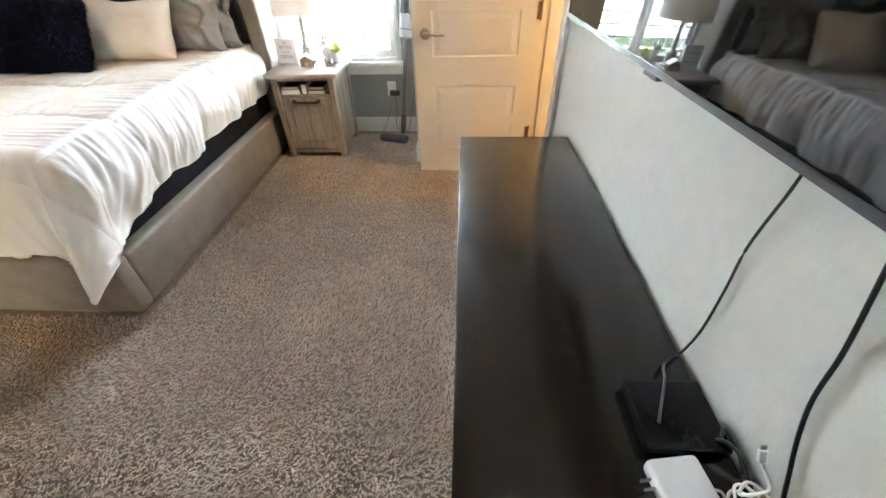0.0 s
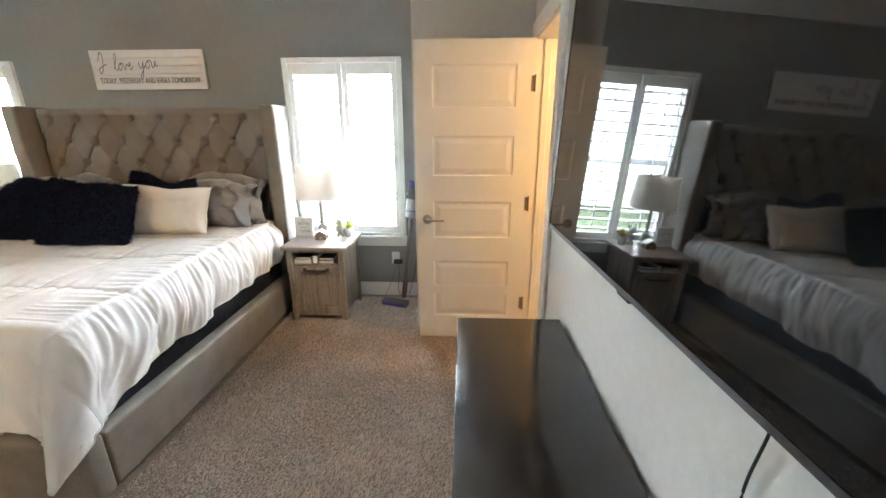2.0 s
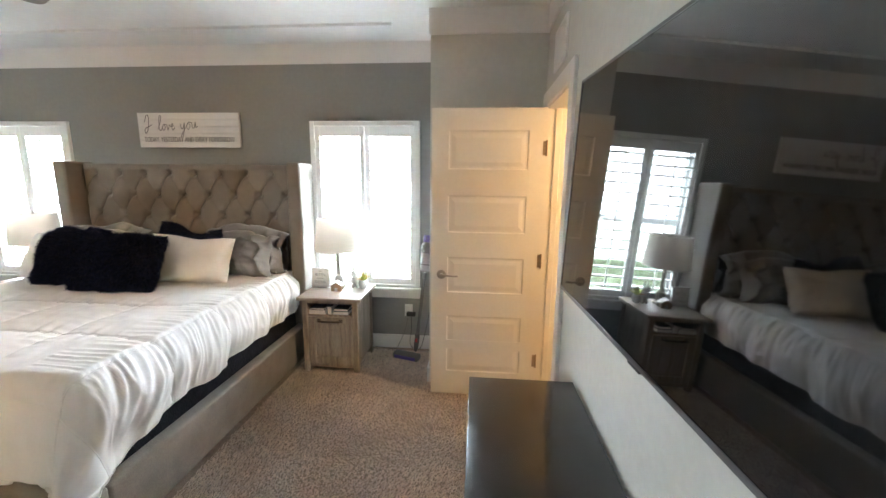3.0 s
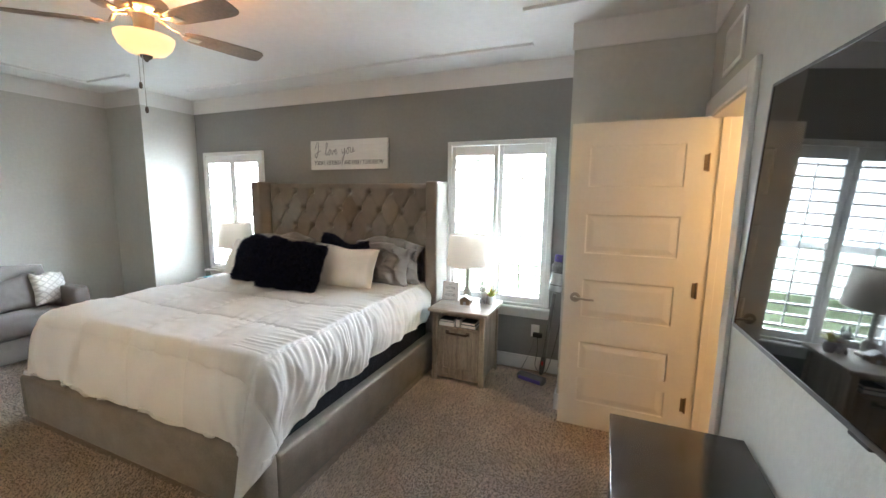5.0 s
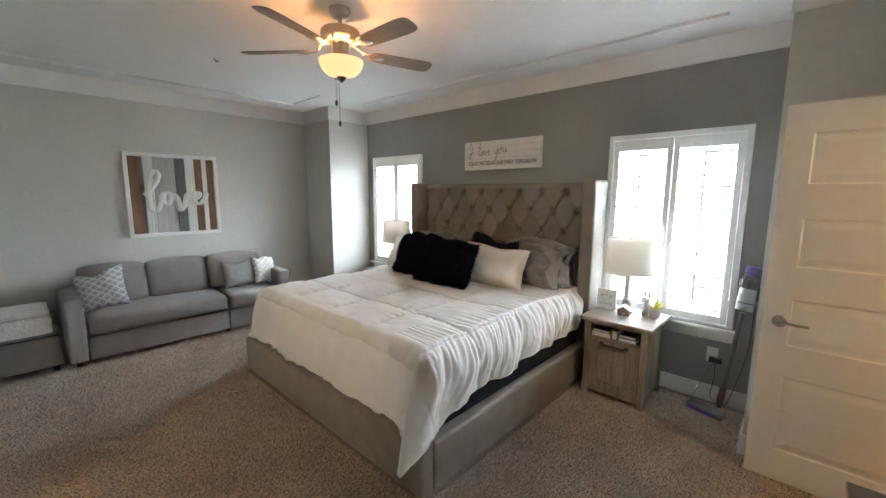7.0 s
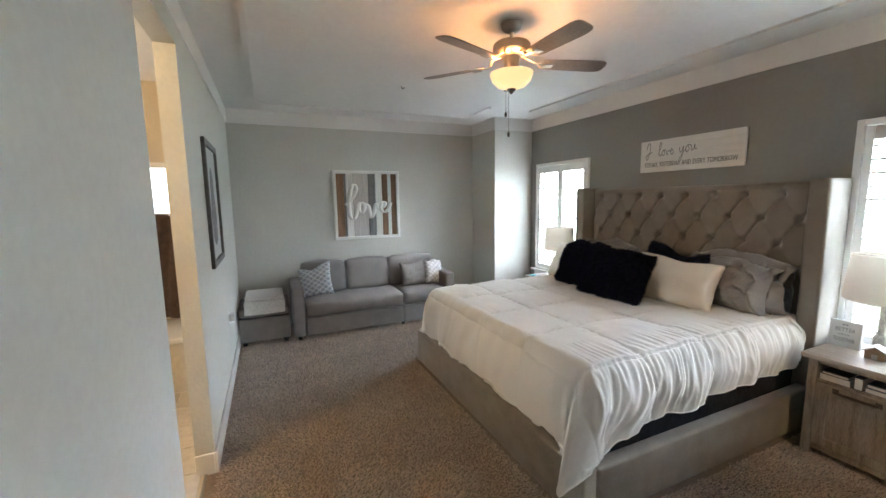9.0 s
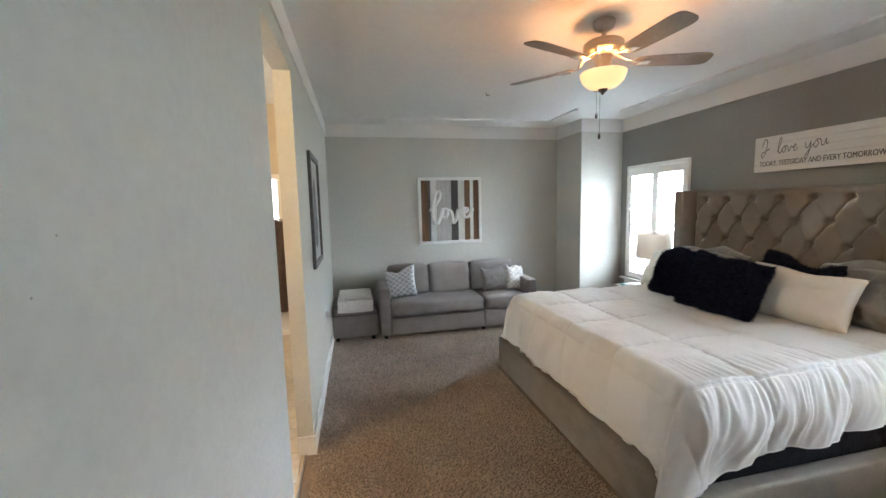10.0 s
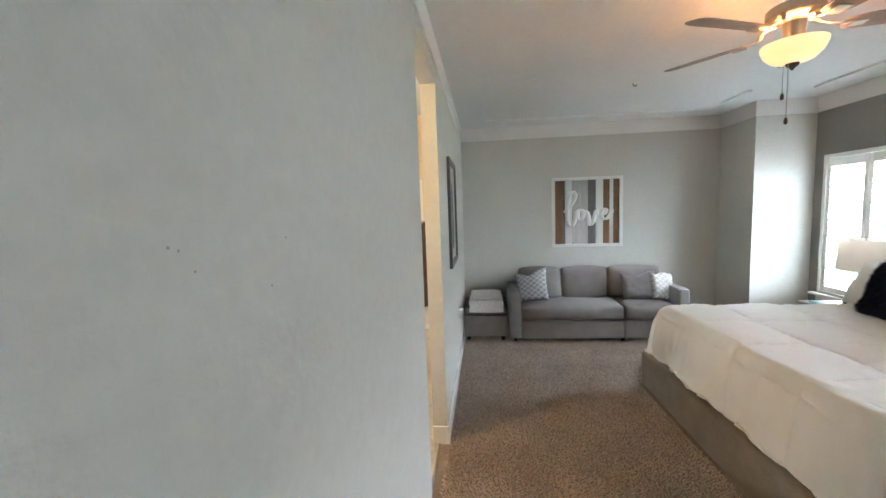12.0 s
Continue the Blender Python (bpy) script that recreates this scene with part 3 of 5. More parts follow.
    part("headboard_core", boxes((hx0, hx1, front + 0.012, N - 0.008, 0.05, hz1), bevel=0.01), M_TUFT, b)
    button = None
    for r in range(5):
        for k in range(9):
            x = bx - dx * (k + (0.5 if r % 2 else 0.0))
            z = bz - dz * r
            if x < hx0 + 0.04 or x > hx1 - 0.04:
                continue
            if button is None:
                button = part("button", place(turned([(0, -0.006), (0.008, -0.004), (0.010, 0.0), (0.008, 0.005), (0, 0.007)], steps=14), pose(x, front - 0.001, z, 90)), M_TUFT, tuft, "covered tufting button", smooth=60)
                origin = Vector((x, 0, z))
            else:
                o = new("button", button.data)
                o.parent, o.location = tuft, Vector((x, 0, z)) - origin
    return b


build_bed()


def build_comforter():
    """A quilted cover, laid over the mattress and hanging over its edges."""
    cx0, cx1, cy, top, r = -3.80, -1.885, 0.935, 0.762, 0.07
    left, right, foot, head = 0.42, 0.37, 0.50, 2.80
    nx, ny = 300, 340
    wide = cx1 - cx0

    def n3(a, b, c):
        return noise.noise(Vector((a, b, c)))

    bm = bmesh.new()
    rows = []
    for j in range(ny + 1):
        y = cy - foot + (head - cy + foot) * j / ny
        row = []
        for i in range(nx + 1):
            s = cx0 - left + (cx1 + right - cx0 + left) * i / nx
            ox = s - cx1 if s > cx1 else (s - cx0 if s < cx0 else 0.0)
            oy = cy - y if y < cy else 0.0
            is_right = s > -2.84
            pull = 0.32 if is_right else 0.0
            lx = abs(ox) * (1 + pull * math.exp(-max(0.0, y - cy) / 0.2))
            ly = oy * (1 + pull * math.exp(-max(0.0, cx1 - s) / 0.2))
            d = (lx ** 3 + ly ** 3) ** (1 / 3)
            if d > 0.48:                                              # a rounded corner of cloth
                d = 0.48 + 0.14 * (1 - math.exp(-(d - 0.48) / 0.14))
            px, py = min(max(s, cx0), cx1), max(y, cy)
            # puffed quilting, stitched in large squares
            qx, qy = (s + 2.84) / 0.49, (y - 0.35) / 0.47
            puff = 0.030 * (abs(math.sin(math.pi * qx)) * abs(math.sin(math.pi * qy))) ** 0.28
            soft = 0.014 * n3(s * 2.3, y * 2.3, 0.4) + 0.007 * n3(s * 5 + 2 * y, y * 4, 2.0) + 0.003 * n3(s * 14, y * 14, 1.0)
            # short puckers that run out from each seam
            away_x, away_y = abs(qx - round(qx)) * 0.49, abs(qy - round(qy)) * 0.47
            soft += 0.009 * math.exp(-away_x / 0.06) * n3(s * 4, y * 26, 5.0) + 0.009 * math.exp(-away_y / 0.06) * n3(s * 26, y * 4, 9.0)
            if d == 0.0:
                edge = min(cx1 - s, s - cx0, y - cy)
                near = max(0.0, 1 - edge / 0.20)
                gather = 0.022 * near * (0.25 - abs(n3(0.0, y * 34 + edge * 6, 0.5))) if cx1 - s < 0.22 else 0.012 * near * n3(s * 7, y * 8, 3.0)
                row.append(bm.verts.new((px, py, top + puff + soft + gather)))
                continue
            length = math.hypot(ox, oy)
            ux, uy = ox / length, -oy / length
            phi = math.atan2(oy, abs(ox)) / (math.pi / 2)             # 0 along a side, 1 along the foot
            corner = 4 * (ux * uy) ** 2
            if is_right:
                wave = (y if oy == 0 else cy - 0.45 * phi) if ox > 0 else cy - 0.45 - (cx1 - s)
            else:
                wave = cy - 0.45 - (cx1 - s) if ox == 0 else cy - 0.45 - wide - 0.45 * (1 - phi) - (y - cy if oy == 0 else 0.0)
            t = phi * phi * (3 - 2 * phi)
            deep = min(1.0, d / 0.34)
            drift = wave + 0.5 * d * n3(wave * 1.6, d * 1.5, 7.0)
            seam = math.exp(-abs(d - 0.05) / 0.05)
            slant = drift + 0.25 * d
            tight = math.exp(-max(0.0, d - 0.05) / 0.13)
            at_side = 0.034 * tight * (0.25 - abs(n3(d * 2.0, slant * 34, 0.5))) + 0.028 * deep * n3(slant * 8.5, d * 3.0, 4.5) + 0.020 * (0.25 - abs(n3(slant * 16, d * 6, 8.5))) - 0.014 * seam + 0.028 * math.sin(math.pi * min(1.0, d / 0.42)) ** 2
            at_foot = 0.040 * deep * n3(drift * 4.2, d * 1.4, 2.5) + 0.012 * n3(drift * 13, d * 3.0, 6.5)
            fold = (at_side * (1 - t) + at_foot * t) * min(1.0, d / 0.06)
            out = r * (1 - math.exp(-d / 0.07)) + (0.06 + (0.40 if is_right else 0.10) * corner) * d + fold + 0.9 * puff
            fall = d - 0.055 * (1 - math.exp(-d / 0.06))
            fall *= 1 + (0.05 * n3(wave * 3.5, 0.0, 1.0) + 0.03 * n3(wave * 11, 0.0, 3.0)) * (1 - 0.6 * corner)
            if is_right and oy == 0:
                fall *= 1.0 - 0.10 * max(0.0, min(1.0, (y - 1.7) / 1.0))
            zz = top + puff * max(0, 1 - d * 8) + soft * max(0.25, 1 - d * 4) - fall
            xx = px + ux * out * (1.0 - (0.42 if is_right else 0.1) * corner)
            yy = py + uy * out
            if xx < -1.722 and xx > -3.96 and yy > 0.768:             # the hem rests on the frame
                floor_z = 0.332 + 0.014 * (1 + n3(s * 6, y * 6, 0))
                zz = max(zz, floor_z)
            row.append(bm.verts.new((xx, yy, zz)))
        rows.append(row)
    for j in range(ny):
        for i in range(nx):
            bm.faces.new((rows[j][i], rows[j][i + 1], rows[j + 1][i + 1], rows[j + 1][i]))
    bmesh.ops.smooth_vert(bm, verts=bm.verts, factor=0.25, use_axis_x=True, use_axis_y=True, use_axis_z=True)
    place_of = [[v.co.copy() for v in row] for row in rows]
    c = thing("comforter", (-2.84, 1.8, 0.74), "white box-stitched comforter draped over the bed", "comforter")
    cover = part("cover", bm, M_LINEN, c, smooth=180)
    sol = cover.modifiers.new("thick", "SOLIDIFY")
    sol.thickness, sol.offset = 0.016, -1
    s0, ds, y0, dy = cx0 - left, (cx1 + right - cx0 + left) / nx, cy - foot, (head - cy + foot) / ny
    for q in range(-2, 3):
        i = round((-2.84 + 0.49 * q - s0) / ds)
        if 2 < i < nx - 2:
            part("stitch_line", tube([place_of[j][i] for j in range(0, ny + 1, 2)], 0.0022, 5), M_LINEN, c, smooth=60)
    for q in range(0, 6):
        j = round((0.35 + 0.47 * q - y0) / dy)
        if 2 < j < ny - 2:
            part("stitch_line", tube([place_of[j][i] for i in range(0, nx + 1, 2)], 0.0022, 5), M_LINEN, c, smooth=60)
    rim = [place_of[j][nx] for j in range(ny, -1, -2)] + [place_of[0][i] for i in range(nx, -1, -2)] + [place_of[j][0] for j in range(0, ny + 1, 2)]
    part("hem", tube(rim, 0.0035, 6), M_LINEN, c, "corded white hem", smooth=60)
    return c


build_comforter()


def pillow_mesh(w, h, d, seed=0, wrinkle=0.012, n=34, hem=0.0):
    """A stuffed cushion standing in the xz plane, its foot at z = 0. hem: how deeply an open, floppy end folds."""
    bm = bmesh.new()
    m = max(8, int(n * h / w))
    sides = []
    for s in (-1, 1):
        g = []
        for j in range(m + 1):
            row = []
            for i in range(n + 1):
                u, v = 2 * i / n - 1, 2 * j / m - 1
                t = max(0.0, (1 - abs(u) ** 3.2)) ** 0.5 * max(0.0, (1 - abs(v) ** 3.2)) ** 0.5
                pinch = 1 - 0.09 * (1 - u * u) * v * v
                x = w / 2 * u * (1 - 0.09 * (1 - v * v) * abs(u) ** 4)
                z = h / 2 * v * pinch
                nn = noise.noise(Vector((u * 2.2 + seed, v * 2.2, s * 3.0))) + 0.5 * noise.noise(Vector((u * 5 + seed, v * 6, s * 2.0)))
                slump = 0.03 * (v + 1) * noise.noise(Vector((u * 1.3 + seed * 2, 0.5, 0.1)))
                y = s * (d / 2 * t) + wrinkle * nn * min(1, t * 2)
                if hem and abs(u) > 0.3:                 # deep slanting folds in the case's loose end
                    e = (abs(u) - 0.3) / 0.7
                    a = abs(u) * 8.5 + v * 1.8 + 2.2 * noise.noise(Vector((v * 1.5 + seed, u * 1.6, 0.7))) + seed
                    ridge = abs(math.sin(a)) ** 0.6 - 0.55
                    y += hem * e * ridge
                    y += s * 0.25 * d * e * (1 - abs(v) ** 3)
                    z -= 0.03 * e * (v + 1)
                row.append(bm.verts.new((x, y, z + h / 2 + slump + 0.5 * wrinkle * nn)))
            g.append(row)
        sides.append(g)
    for s, g in enumerate(sides):
        for j in range(m):
            for i in range(n):
                f = (g[j][i], g[j][i + 1], g[j + 1][i + 1], g[j + 1][i])
                bm.faces.new(f if s == 0 else f[::-1])
    bmesh.ops.remove_doubles(bm, verts=bm.verts, dist=0.004)
    return bm


def pillow(name, w, h, d, m, mat, label, group, seed=0, wrinkle=0.012, hem=0.0):
    bm = pillow_mesh(w, h, d, seed, wrinkle, 60 if hem else 34, hem)
    ob = part(name, bm, mat, smooth=180)
    ob.matrix_world = m
    return tagged(ob, label, "pillow", group)


BEDTOP = 0.772
SH = "grey pillows against the headboard"
for x, y, rz, tilt, k in ((-2.20, 2.745, 1, -13, 1), (-3.47, 2.745, -1, -13, 2), (-2.24, 2.61, -3, -22, 3), (-3.42, 2.61, 3, -22, 4)):
    pillow("bed_pillow", 0.72, 0.41, 0.22, pose(x - 0.03, y - 0.05, BEDTOP - 0.015, tilt, 0, rz), M_PGREY, "crumpled grey satin pillow leaning on the headboard", SH, k * 3.1, 0.030, 0.075)
for x, y, rz, k in ((-2.48, 2.36, 4, 5), (-3.58, 2.36, -5, 6)):
    pillow("bed_pillow", 0.68, 0.41, 0.20, pose(x, y - 0.06, BEDTOP - 0.012, -27, 0, rz), M_PWHITE, "plump white pillow leaning on grey pillows", "white bed pillows", k * 2.7, 0.012)


def furry(w, h, d, m, seed):
    p = thing("fur_pillow", (0, 0, 0), "shaggy navy faux-fur throw pillow on the bed", "pillow", "navy fur pillows")
    bm = pillow_mesh(w, h, d, seed, 0.032)
    bm.normal_update()
    rng = np.random.default_rng(int(seed * 10) + 5)
    faces = list(bm.faces)
    area = np.array([f.calc_area() for f in faces])
    pick = rng.choice(len(faces), 26000, p=area / area.sum())
    verts, tris = [], []
    for k, fi in enumerate(pick):
        f = faces[fi]
        a, bq = rng.random(2)
        v = f.verts
        c = v[0].co.lerp(v[1].co, a).lerp(v[len(v) - 1].co.lerp(v[2].co, a), bq)
        lay = Vector((0.5 * noise.noise(c * 14), -0.15, -0.55 + 0.5 * noise.noise(c * 12 + Vector((9, 0, 0)))))
        tip = c + (f.normal * 0.7 + lay + Vector(rng.normal(0, 0.22, 3))).normalized() * (0.017 + 0.020 * rng.random())
        sd = Vector(rng.normal(0, 1, 3)).normalized() * 0.0022
        verts += [c - sd, c + sd, tip]
        tris.append((3 * k, 3 * k + 1, 3 * k + 2))
    part("cover", bm, M_NAVY, p, smooth=180)
    me = bpy.data.meshes.new("fur")
    me.from_pydata(verts, [], tris)
    me.materials.append(M_FUR)
    ob = new("fur", me)
    ob.parent = p
    ob["kind"] = "stuff"
    p.matrix_world = m
    return p


furry(0.56, 0.44, 0.21, pose(-3.25, 2.10, BEDTOP + 0.004, -24, -3, -6), 1.3)
furry(0.57, 0.45, 0.22, pose(-2.77, 1.98, BEDTOP + 0.004, -28, 2, 6), 4.2)
furry(0.50, 0.40, 0.16, pose(-2.60, 2.43, BEDTOP + 0.02, -20, 5, 2), 7.7)


# ---- television wall ----
def television():
    x, y0, y1, z0, z1 = 0.086, -0.28, 1.062, 1.165, 1.912
    t = thing("television", (x, 1.0, 1.5), "large wall-mounted flat television with dark screen", "television")
    part("housing", boxes((x + 0.004, x + 0.016, y0, y1, z0, z1), bevel=0.004), M_BLACK, t)
    part("screen", boxes((x, x + 0.003, y0 + 0.008, y1 - 0.008, z0 + 0.012, z1 - 0.008)), M_SCREEN, t, "black glossy glass screen")
    part("bezel", boxes((x - 0.002, x + 0.004, y0, y1, z0, z0 + 0.012), (x - 0.002, x + 0.004, y0, y1, z1 - 0.008, z1), (x - 0.002, x + 0.004, y0, y0 + 0.008, z0 + 0.012, z1 - 0.008), (x - 0.002, x + 0.004, y1 - 0.008, y1, z0 + 0.012, z1 - 0.008)), M_GREYPL, t, "thin dark metal bezel")
    part("wall_bracket", boxes((x + 0.016, x + 0.035, 0.55, 0.9, 1.4, 1.7)), M_BLACK, t)
    part("bracket_arm", boxes((x + 0.035, x + 0.095, 0.68, 0.76, 1.5, 1.6)), M_BLACK, t)
    part("sensor_eye", boxes((x + 0.002, x + 0.018, 0.415, 0.475, z0 - 0.012, z0 - 0.0005), bevel=0.003), M_BLACK, t)
    t.rotation_euler = (radians(0.8), radians(2.08), radians(3.375))


television()


def dresser():
    x0, x1, y0, y1, h = -0.272, 0.172, -0.345, 1.178, 0.72
    d = thing("dresser", ((x0 + x1) / 2, (y0 + y1) / 2, 0), "low espresso-black lacquered wooden dresser under the television", "dresser")
    part("top", boxes((x0, x1, y0, y1, h - 0.028, h), bevel=0.004), M_BLACKWOOD, d, "glossy black worn top", smooth=30)
    part("body", boxes((x0 + 0.032, x1 - 0.005, y0 + 0.015, y1 - 0.015, 0.07, h - 0.028)), M_BLACKWOOD, d)
    part("plinth", boxes((x0 + 0.05, x1 - 0.02, y0 + 0.03, y1 - 0.03, 0.0, 0.07)), M_BLACKWOOD, d)
    for r in range(3):
        for c in range(2):
            w = (y1 - y0 - 0.05) / 2
            a = y0 + 0.02 + c * (w + 0.01)
            z = 0.085 + r * 0.2
            part("drawer", boxes((x0 + 0.014, x0 + 0.031, a, a + w, z, z + 0.19), bevel=0.003), M_BLACKWOOD, d)
    part("worn_edge", boxes((x0 - 0.0006, x0 + 0.003, 0.82, 0.90, h - 0.006, h + 0.0004)), M_KRAFT, d, "chipped pale edge")


dresser()
DT = 0.72
M_GLOSSY_CASE = material("smooth_black_plastic_case", (0.006, 0.006, 0.007), 0.22, var=0.05, scale=20, fine=150, spec=0.2)
box_ob = thing("streaming_box", (0.10, -0.035, DT), "small black streaming box on the dresser", "media box")
part("case", boxes((0.032, 0.162, -0.10, 0.025, DT + 0.002, DT + 0.03), bevel=0.006, seg=3), M_GLOSSY_CASE, box_ob, smooth=40)
part("foot", boxes((0.045, 0.15, -0.088, 0.012, DT, DT + 0.003)), M_BLACK, box_ob)
for k, (dy, ex) in enumerate(((-0.012, 0.0), (0.008, 0.008))):
    part("plug_lead", tube(smooth_path([(0.135 + ex, -0.09 - dy, DT + 0.018), (0.15 + ex, -0.075 + dy, DT + 0.036), (0.166, -0.10 + dy, DT + 0.03), (0.172, -0.13 + dy, DT + 0.006)], 6), 0.0028, 8), M_BLACK, box_ob, smooth=60)
adapter = thing("power_adapter", (0.07, -0.15, DT), "white square laptop charger with folded prongs", "charger")
am = pose(0.068, -0.158, DT + 0.016, 0, 0, 8)
part("brick", place(boxes((-0.040, 0.040, -0.05, 0.05, -0.0145, 0.0145), bevel=0.008, seg=3), am), M_WPLASTIC, adapter, smooth=40)
for k in (0.012, 0.024):
    part("prong", place(boxes((-0.056, -0.0405, k, k + 0.0025, -0.004, 0.004)), am), M_NICKEL, adapter, "metal plug prong")
loops = [(0.105, -0.147, DT + 0.012), (0.122, -0.15, DT + 0.012)]
for k in range(34):
    a = 2 * math.pi * k / 11 + 2.6
    rr = 0.023 + 0.003 * math.sin(k * 1.3)
    loops.append((0.146 + rr * math.cos(a), -0.178 + rr * 1.3 * math.sin(a), DT + 0.006 + 0.0011 * k))
loops += [(0.165, -0.16, DT + 0.05), (0.168, -0.138, DT + 0.058), (0.168, -0.128, DT + 0.062)]
part("cable", tube(smooth_path(loops, 4), 0.0022, 7), M_WPLASTIC, adapter, "coiled white cable", smooth=60)
part("connector", place(boxes((-0.006, 0.006, 0, 0.02, -0.0035, 0.0035), bevel=0.002), pose(0.168, -0.128, DT + 0.062, 60)), M_WPLASTIC, adapter)
part("connector_tip", place(boxes((-0.0042, 0.0042, 0.0201, 0.0268, -0.0014, 0.0014)), pose(0.168, -0.128, DT + 0.062, 60)), M_NICKEL, adapter, "metal connector tip")
cord = part("hanging_cord", tube(smooth_path([(0.176, 0.08, 1.17), (0.180, 0.088, 1.10), (0.183, 0.105, 0.99), (0.183, 0.100, 0.90), (0.180, 0.096, 0.80), (0.172, 0.10, 0.73), (0.13, 0.075, 0.726), (0.10, 0.02, 0.756), (0.075, -0.03, 0.7545), (0.06, -0.06, 0.754)], 8), 0.0024, 8), M_BLACK, smooth=60)
tagged(cord, "black cord hanging from television to streaming box", "cord", "television cords")
cord = part("hanging_cord", tube(smooth_path([(0.181, -0.05, 1.17), (0.182, -0.065, 1.10), (0.183, -0.092, 0.99), (0.183, -0.108, 0.90), (0.183, -0.145, 0.81), (0.178, -0.20, 0.735), (0.178, -0.30, 0.727)], 8), 0.0029, 8), M_BLACK, smooth=60)
tagged(cord, "thick black power cord hanging below the television", "cord", "television cords")


# ---- nightstands and what stands on them ----
def nightstand():
    x0, x1, y0, y1, h = -1.672, -1.152, 2.455, 2.945, 0.64
    n = thing("nightstand", ((x0 + x1) / 2, (y0 + y1) / 2, 0), "grey-washed oak nightstand with cubby and panel door", "nightstand", "bedside nightstands")
    part("top", boxes((x0, x1, y0, y1, h - 0.028, h), bevel=0.004), M_OAKTOP, n, "grey-washed plank top", smooth=30)
    a, b, f, k = x0 + 0.032, x1 - 0.032, y0 + 0.025, y1 - 0.02
    for lx in (a, b - 0.045):
        for ly in (f, k - 0.045):
            part("leg", boxes((lx, lx + 0.045, ly, ly + 0.045, 0.0, h - 0.028), bevel=0.003), M_OAK, n)
    for lx in (a + 0.012, b - 0.024):
        part("side_panel", boxes((lx, lx + 0.012, f + 0.045, k - 0.045, 0.06, h - 0.029)), M_OAK, n)
    part("back_panel", boxes((a + 0.045, b - 0.045, k - 0.03, k - 0.02, 0.06, h - 0.029)), M_OAK, n)
    part("shelf", boxes((a + 0.025, b - 0.025, f + 0.015, k - 0.031, 0.478, 0.493)), M_OAK, n)
    part("apron", boxes((a + 0.046, b - 0.046, f + 0.006, f + 0.024, 0.585, h - 0.029)), M_OAK, n)
    part("bottom_rail", boxes((a + 0.046, b - 0.046, f + 0.008, f + 0.026, 0.045, 0.075)), M_OAK, n)
    part("bottom_panel", boxes((a + 0.025, b - 0.025, f + 0.027, k - 0.031, 0.06, 0.072)), M_OAK, n)
    da, db, dz0, dz1, fr = a + 0.048, b - 0.048, 0.08, 0.476, 0.055
    door = part("door", boxes((da, da + fr, f, f + 0.018, dz0, dz1), (db - fr, db, f, f + 0.018, dz0, dz1), (da + fr, db - fr, f, f + 0.018, dz0, dz0 + fr), (da + fr, db - fr, f, f + 0.018, dz1 - fr, dz1), bevel=0.0025), M_OAK, n, "framed plank door")
    part("inset_panel", boxes((da + fr, db - fr, f + 0.012, f + 0.017, dz0 + fr, dz1 - fr)), M_OAK, door)
    hz, hc = dz1 - 0.028, (da + db) / 2
    part("handle", tube(smooth_path([(hc - 0.09, f + 0.001, hz), (hc - 0.088, f - 0.022, hz), (hc - 0.07, f - 0.03, hz), (hc + 0.07, f - 0.03, hz), (hc + 0.088, f - 0.022, hz), (hc + 0.09, f + 0.001, hz)], 4), 0.0085, 8), M_BRONZE, door, "dark bronze bar handle", smooth=60)
    for hx in (hc - 0.09, hc + 0.09):
        part("handle_plate", boxes((hx - 0.014, hx + 0.014, f - 0.004, f - 0.0005, hz - 0.014, hz + 0.014), bevel=0.001), M_BRONZE, door)
    return n


stand = nightstand()
copy_thing(stand, pose(-4.21, 2.65, 0))

cub = 0.493
for x0, x1, y0, y1, z0, z1, m, lab in ((-1.585, -1.45, 2.495, 2.66, cub, cub + 0.033, M_PAPER, "pale hardback book in the nightstand cubby"), (-1.58, -1.46, 2.50, 2.66, cub + 0.0335, cub + 0.052, M_BOOKD, "dark book lying on a pale book"),
                                       (-1.435, -1.40, 2.49, 2.66, cub, cub + 0.07, M_BOOKD, "dark upright book in the nightstand cubby"), (-1.39, -1.265, 2.495, 2.66, cub, cub + 0.028, M_BOOKB, "slate-blue book in the nightstand cubby"), (-1.385, -1.27, 2.50, 2.65, cub + 0.0285, cub + 0.05, M_BOOKD, "dark book on a slate-blue book")):
    bk = thing("book", (x0, y0, z0), lab, "book", "books in the nightstand")
    part("page_block", boxes((x0 + 0.003, x1 - 0.001, y0 + 0.003, y1 - 0.003, z0 + 0.003, z1 - 0.003)), M_PAPER, bk)
    part("cover", boxes((x0, x1, y0, y1, z0, z0 + 0.0028), (x0, x1, y0, y1, z1 - 0.0028, z1), (x0, x0 + 0.0028, y0, y1, z0 + 0.0028, z1 - 0.0028)), m, bk)


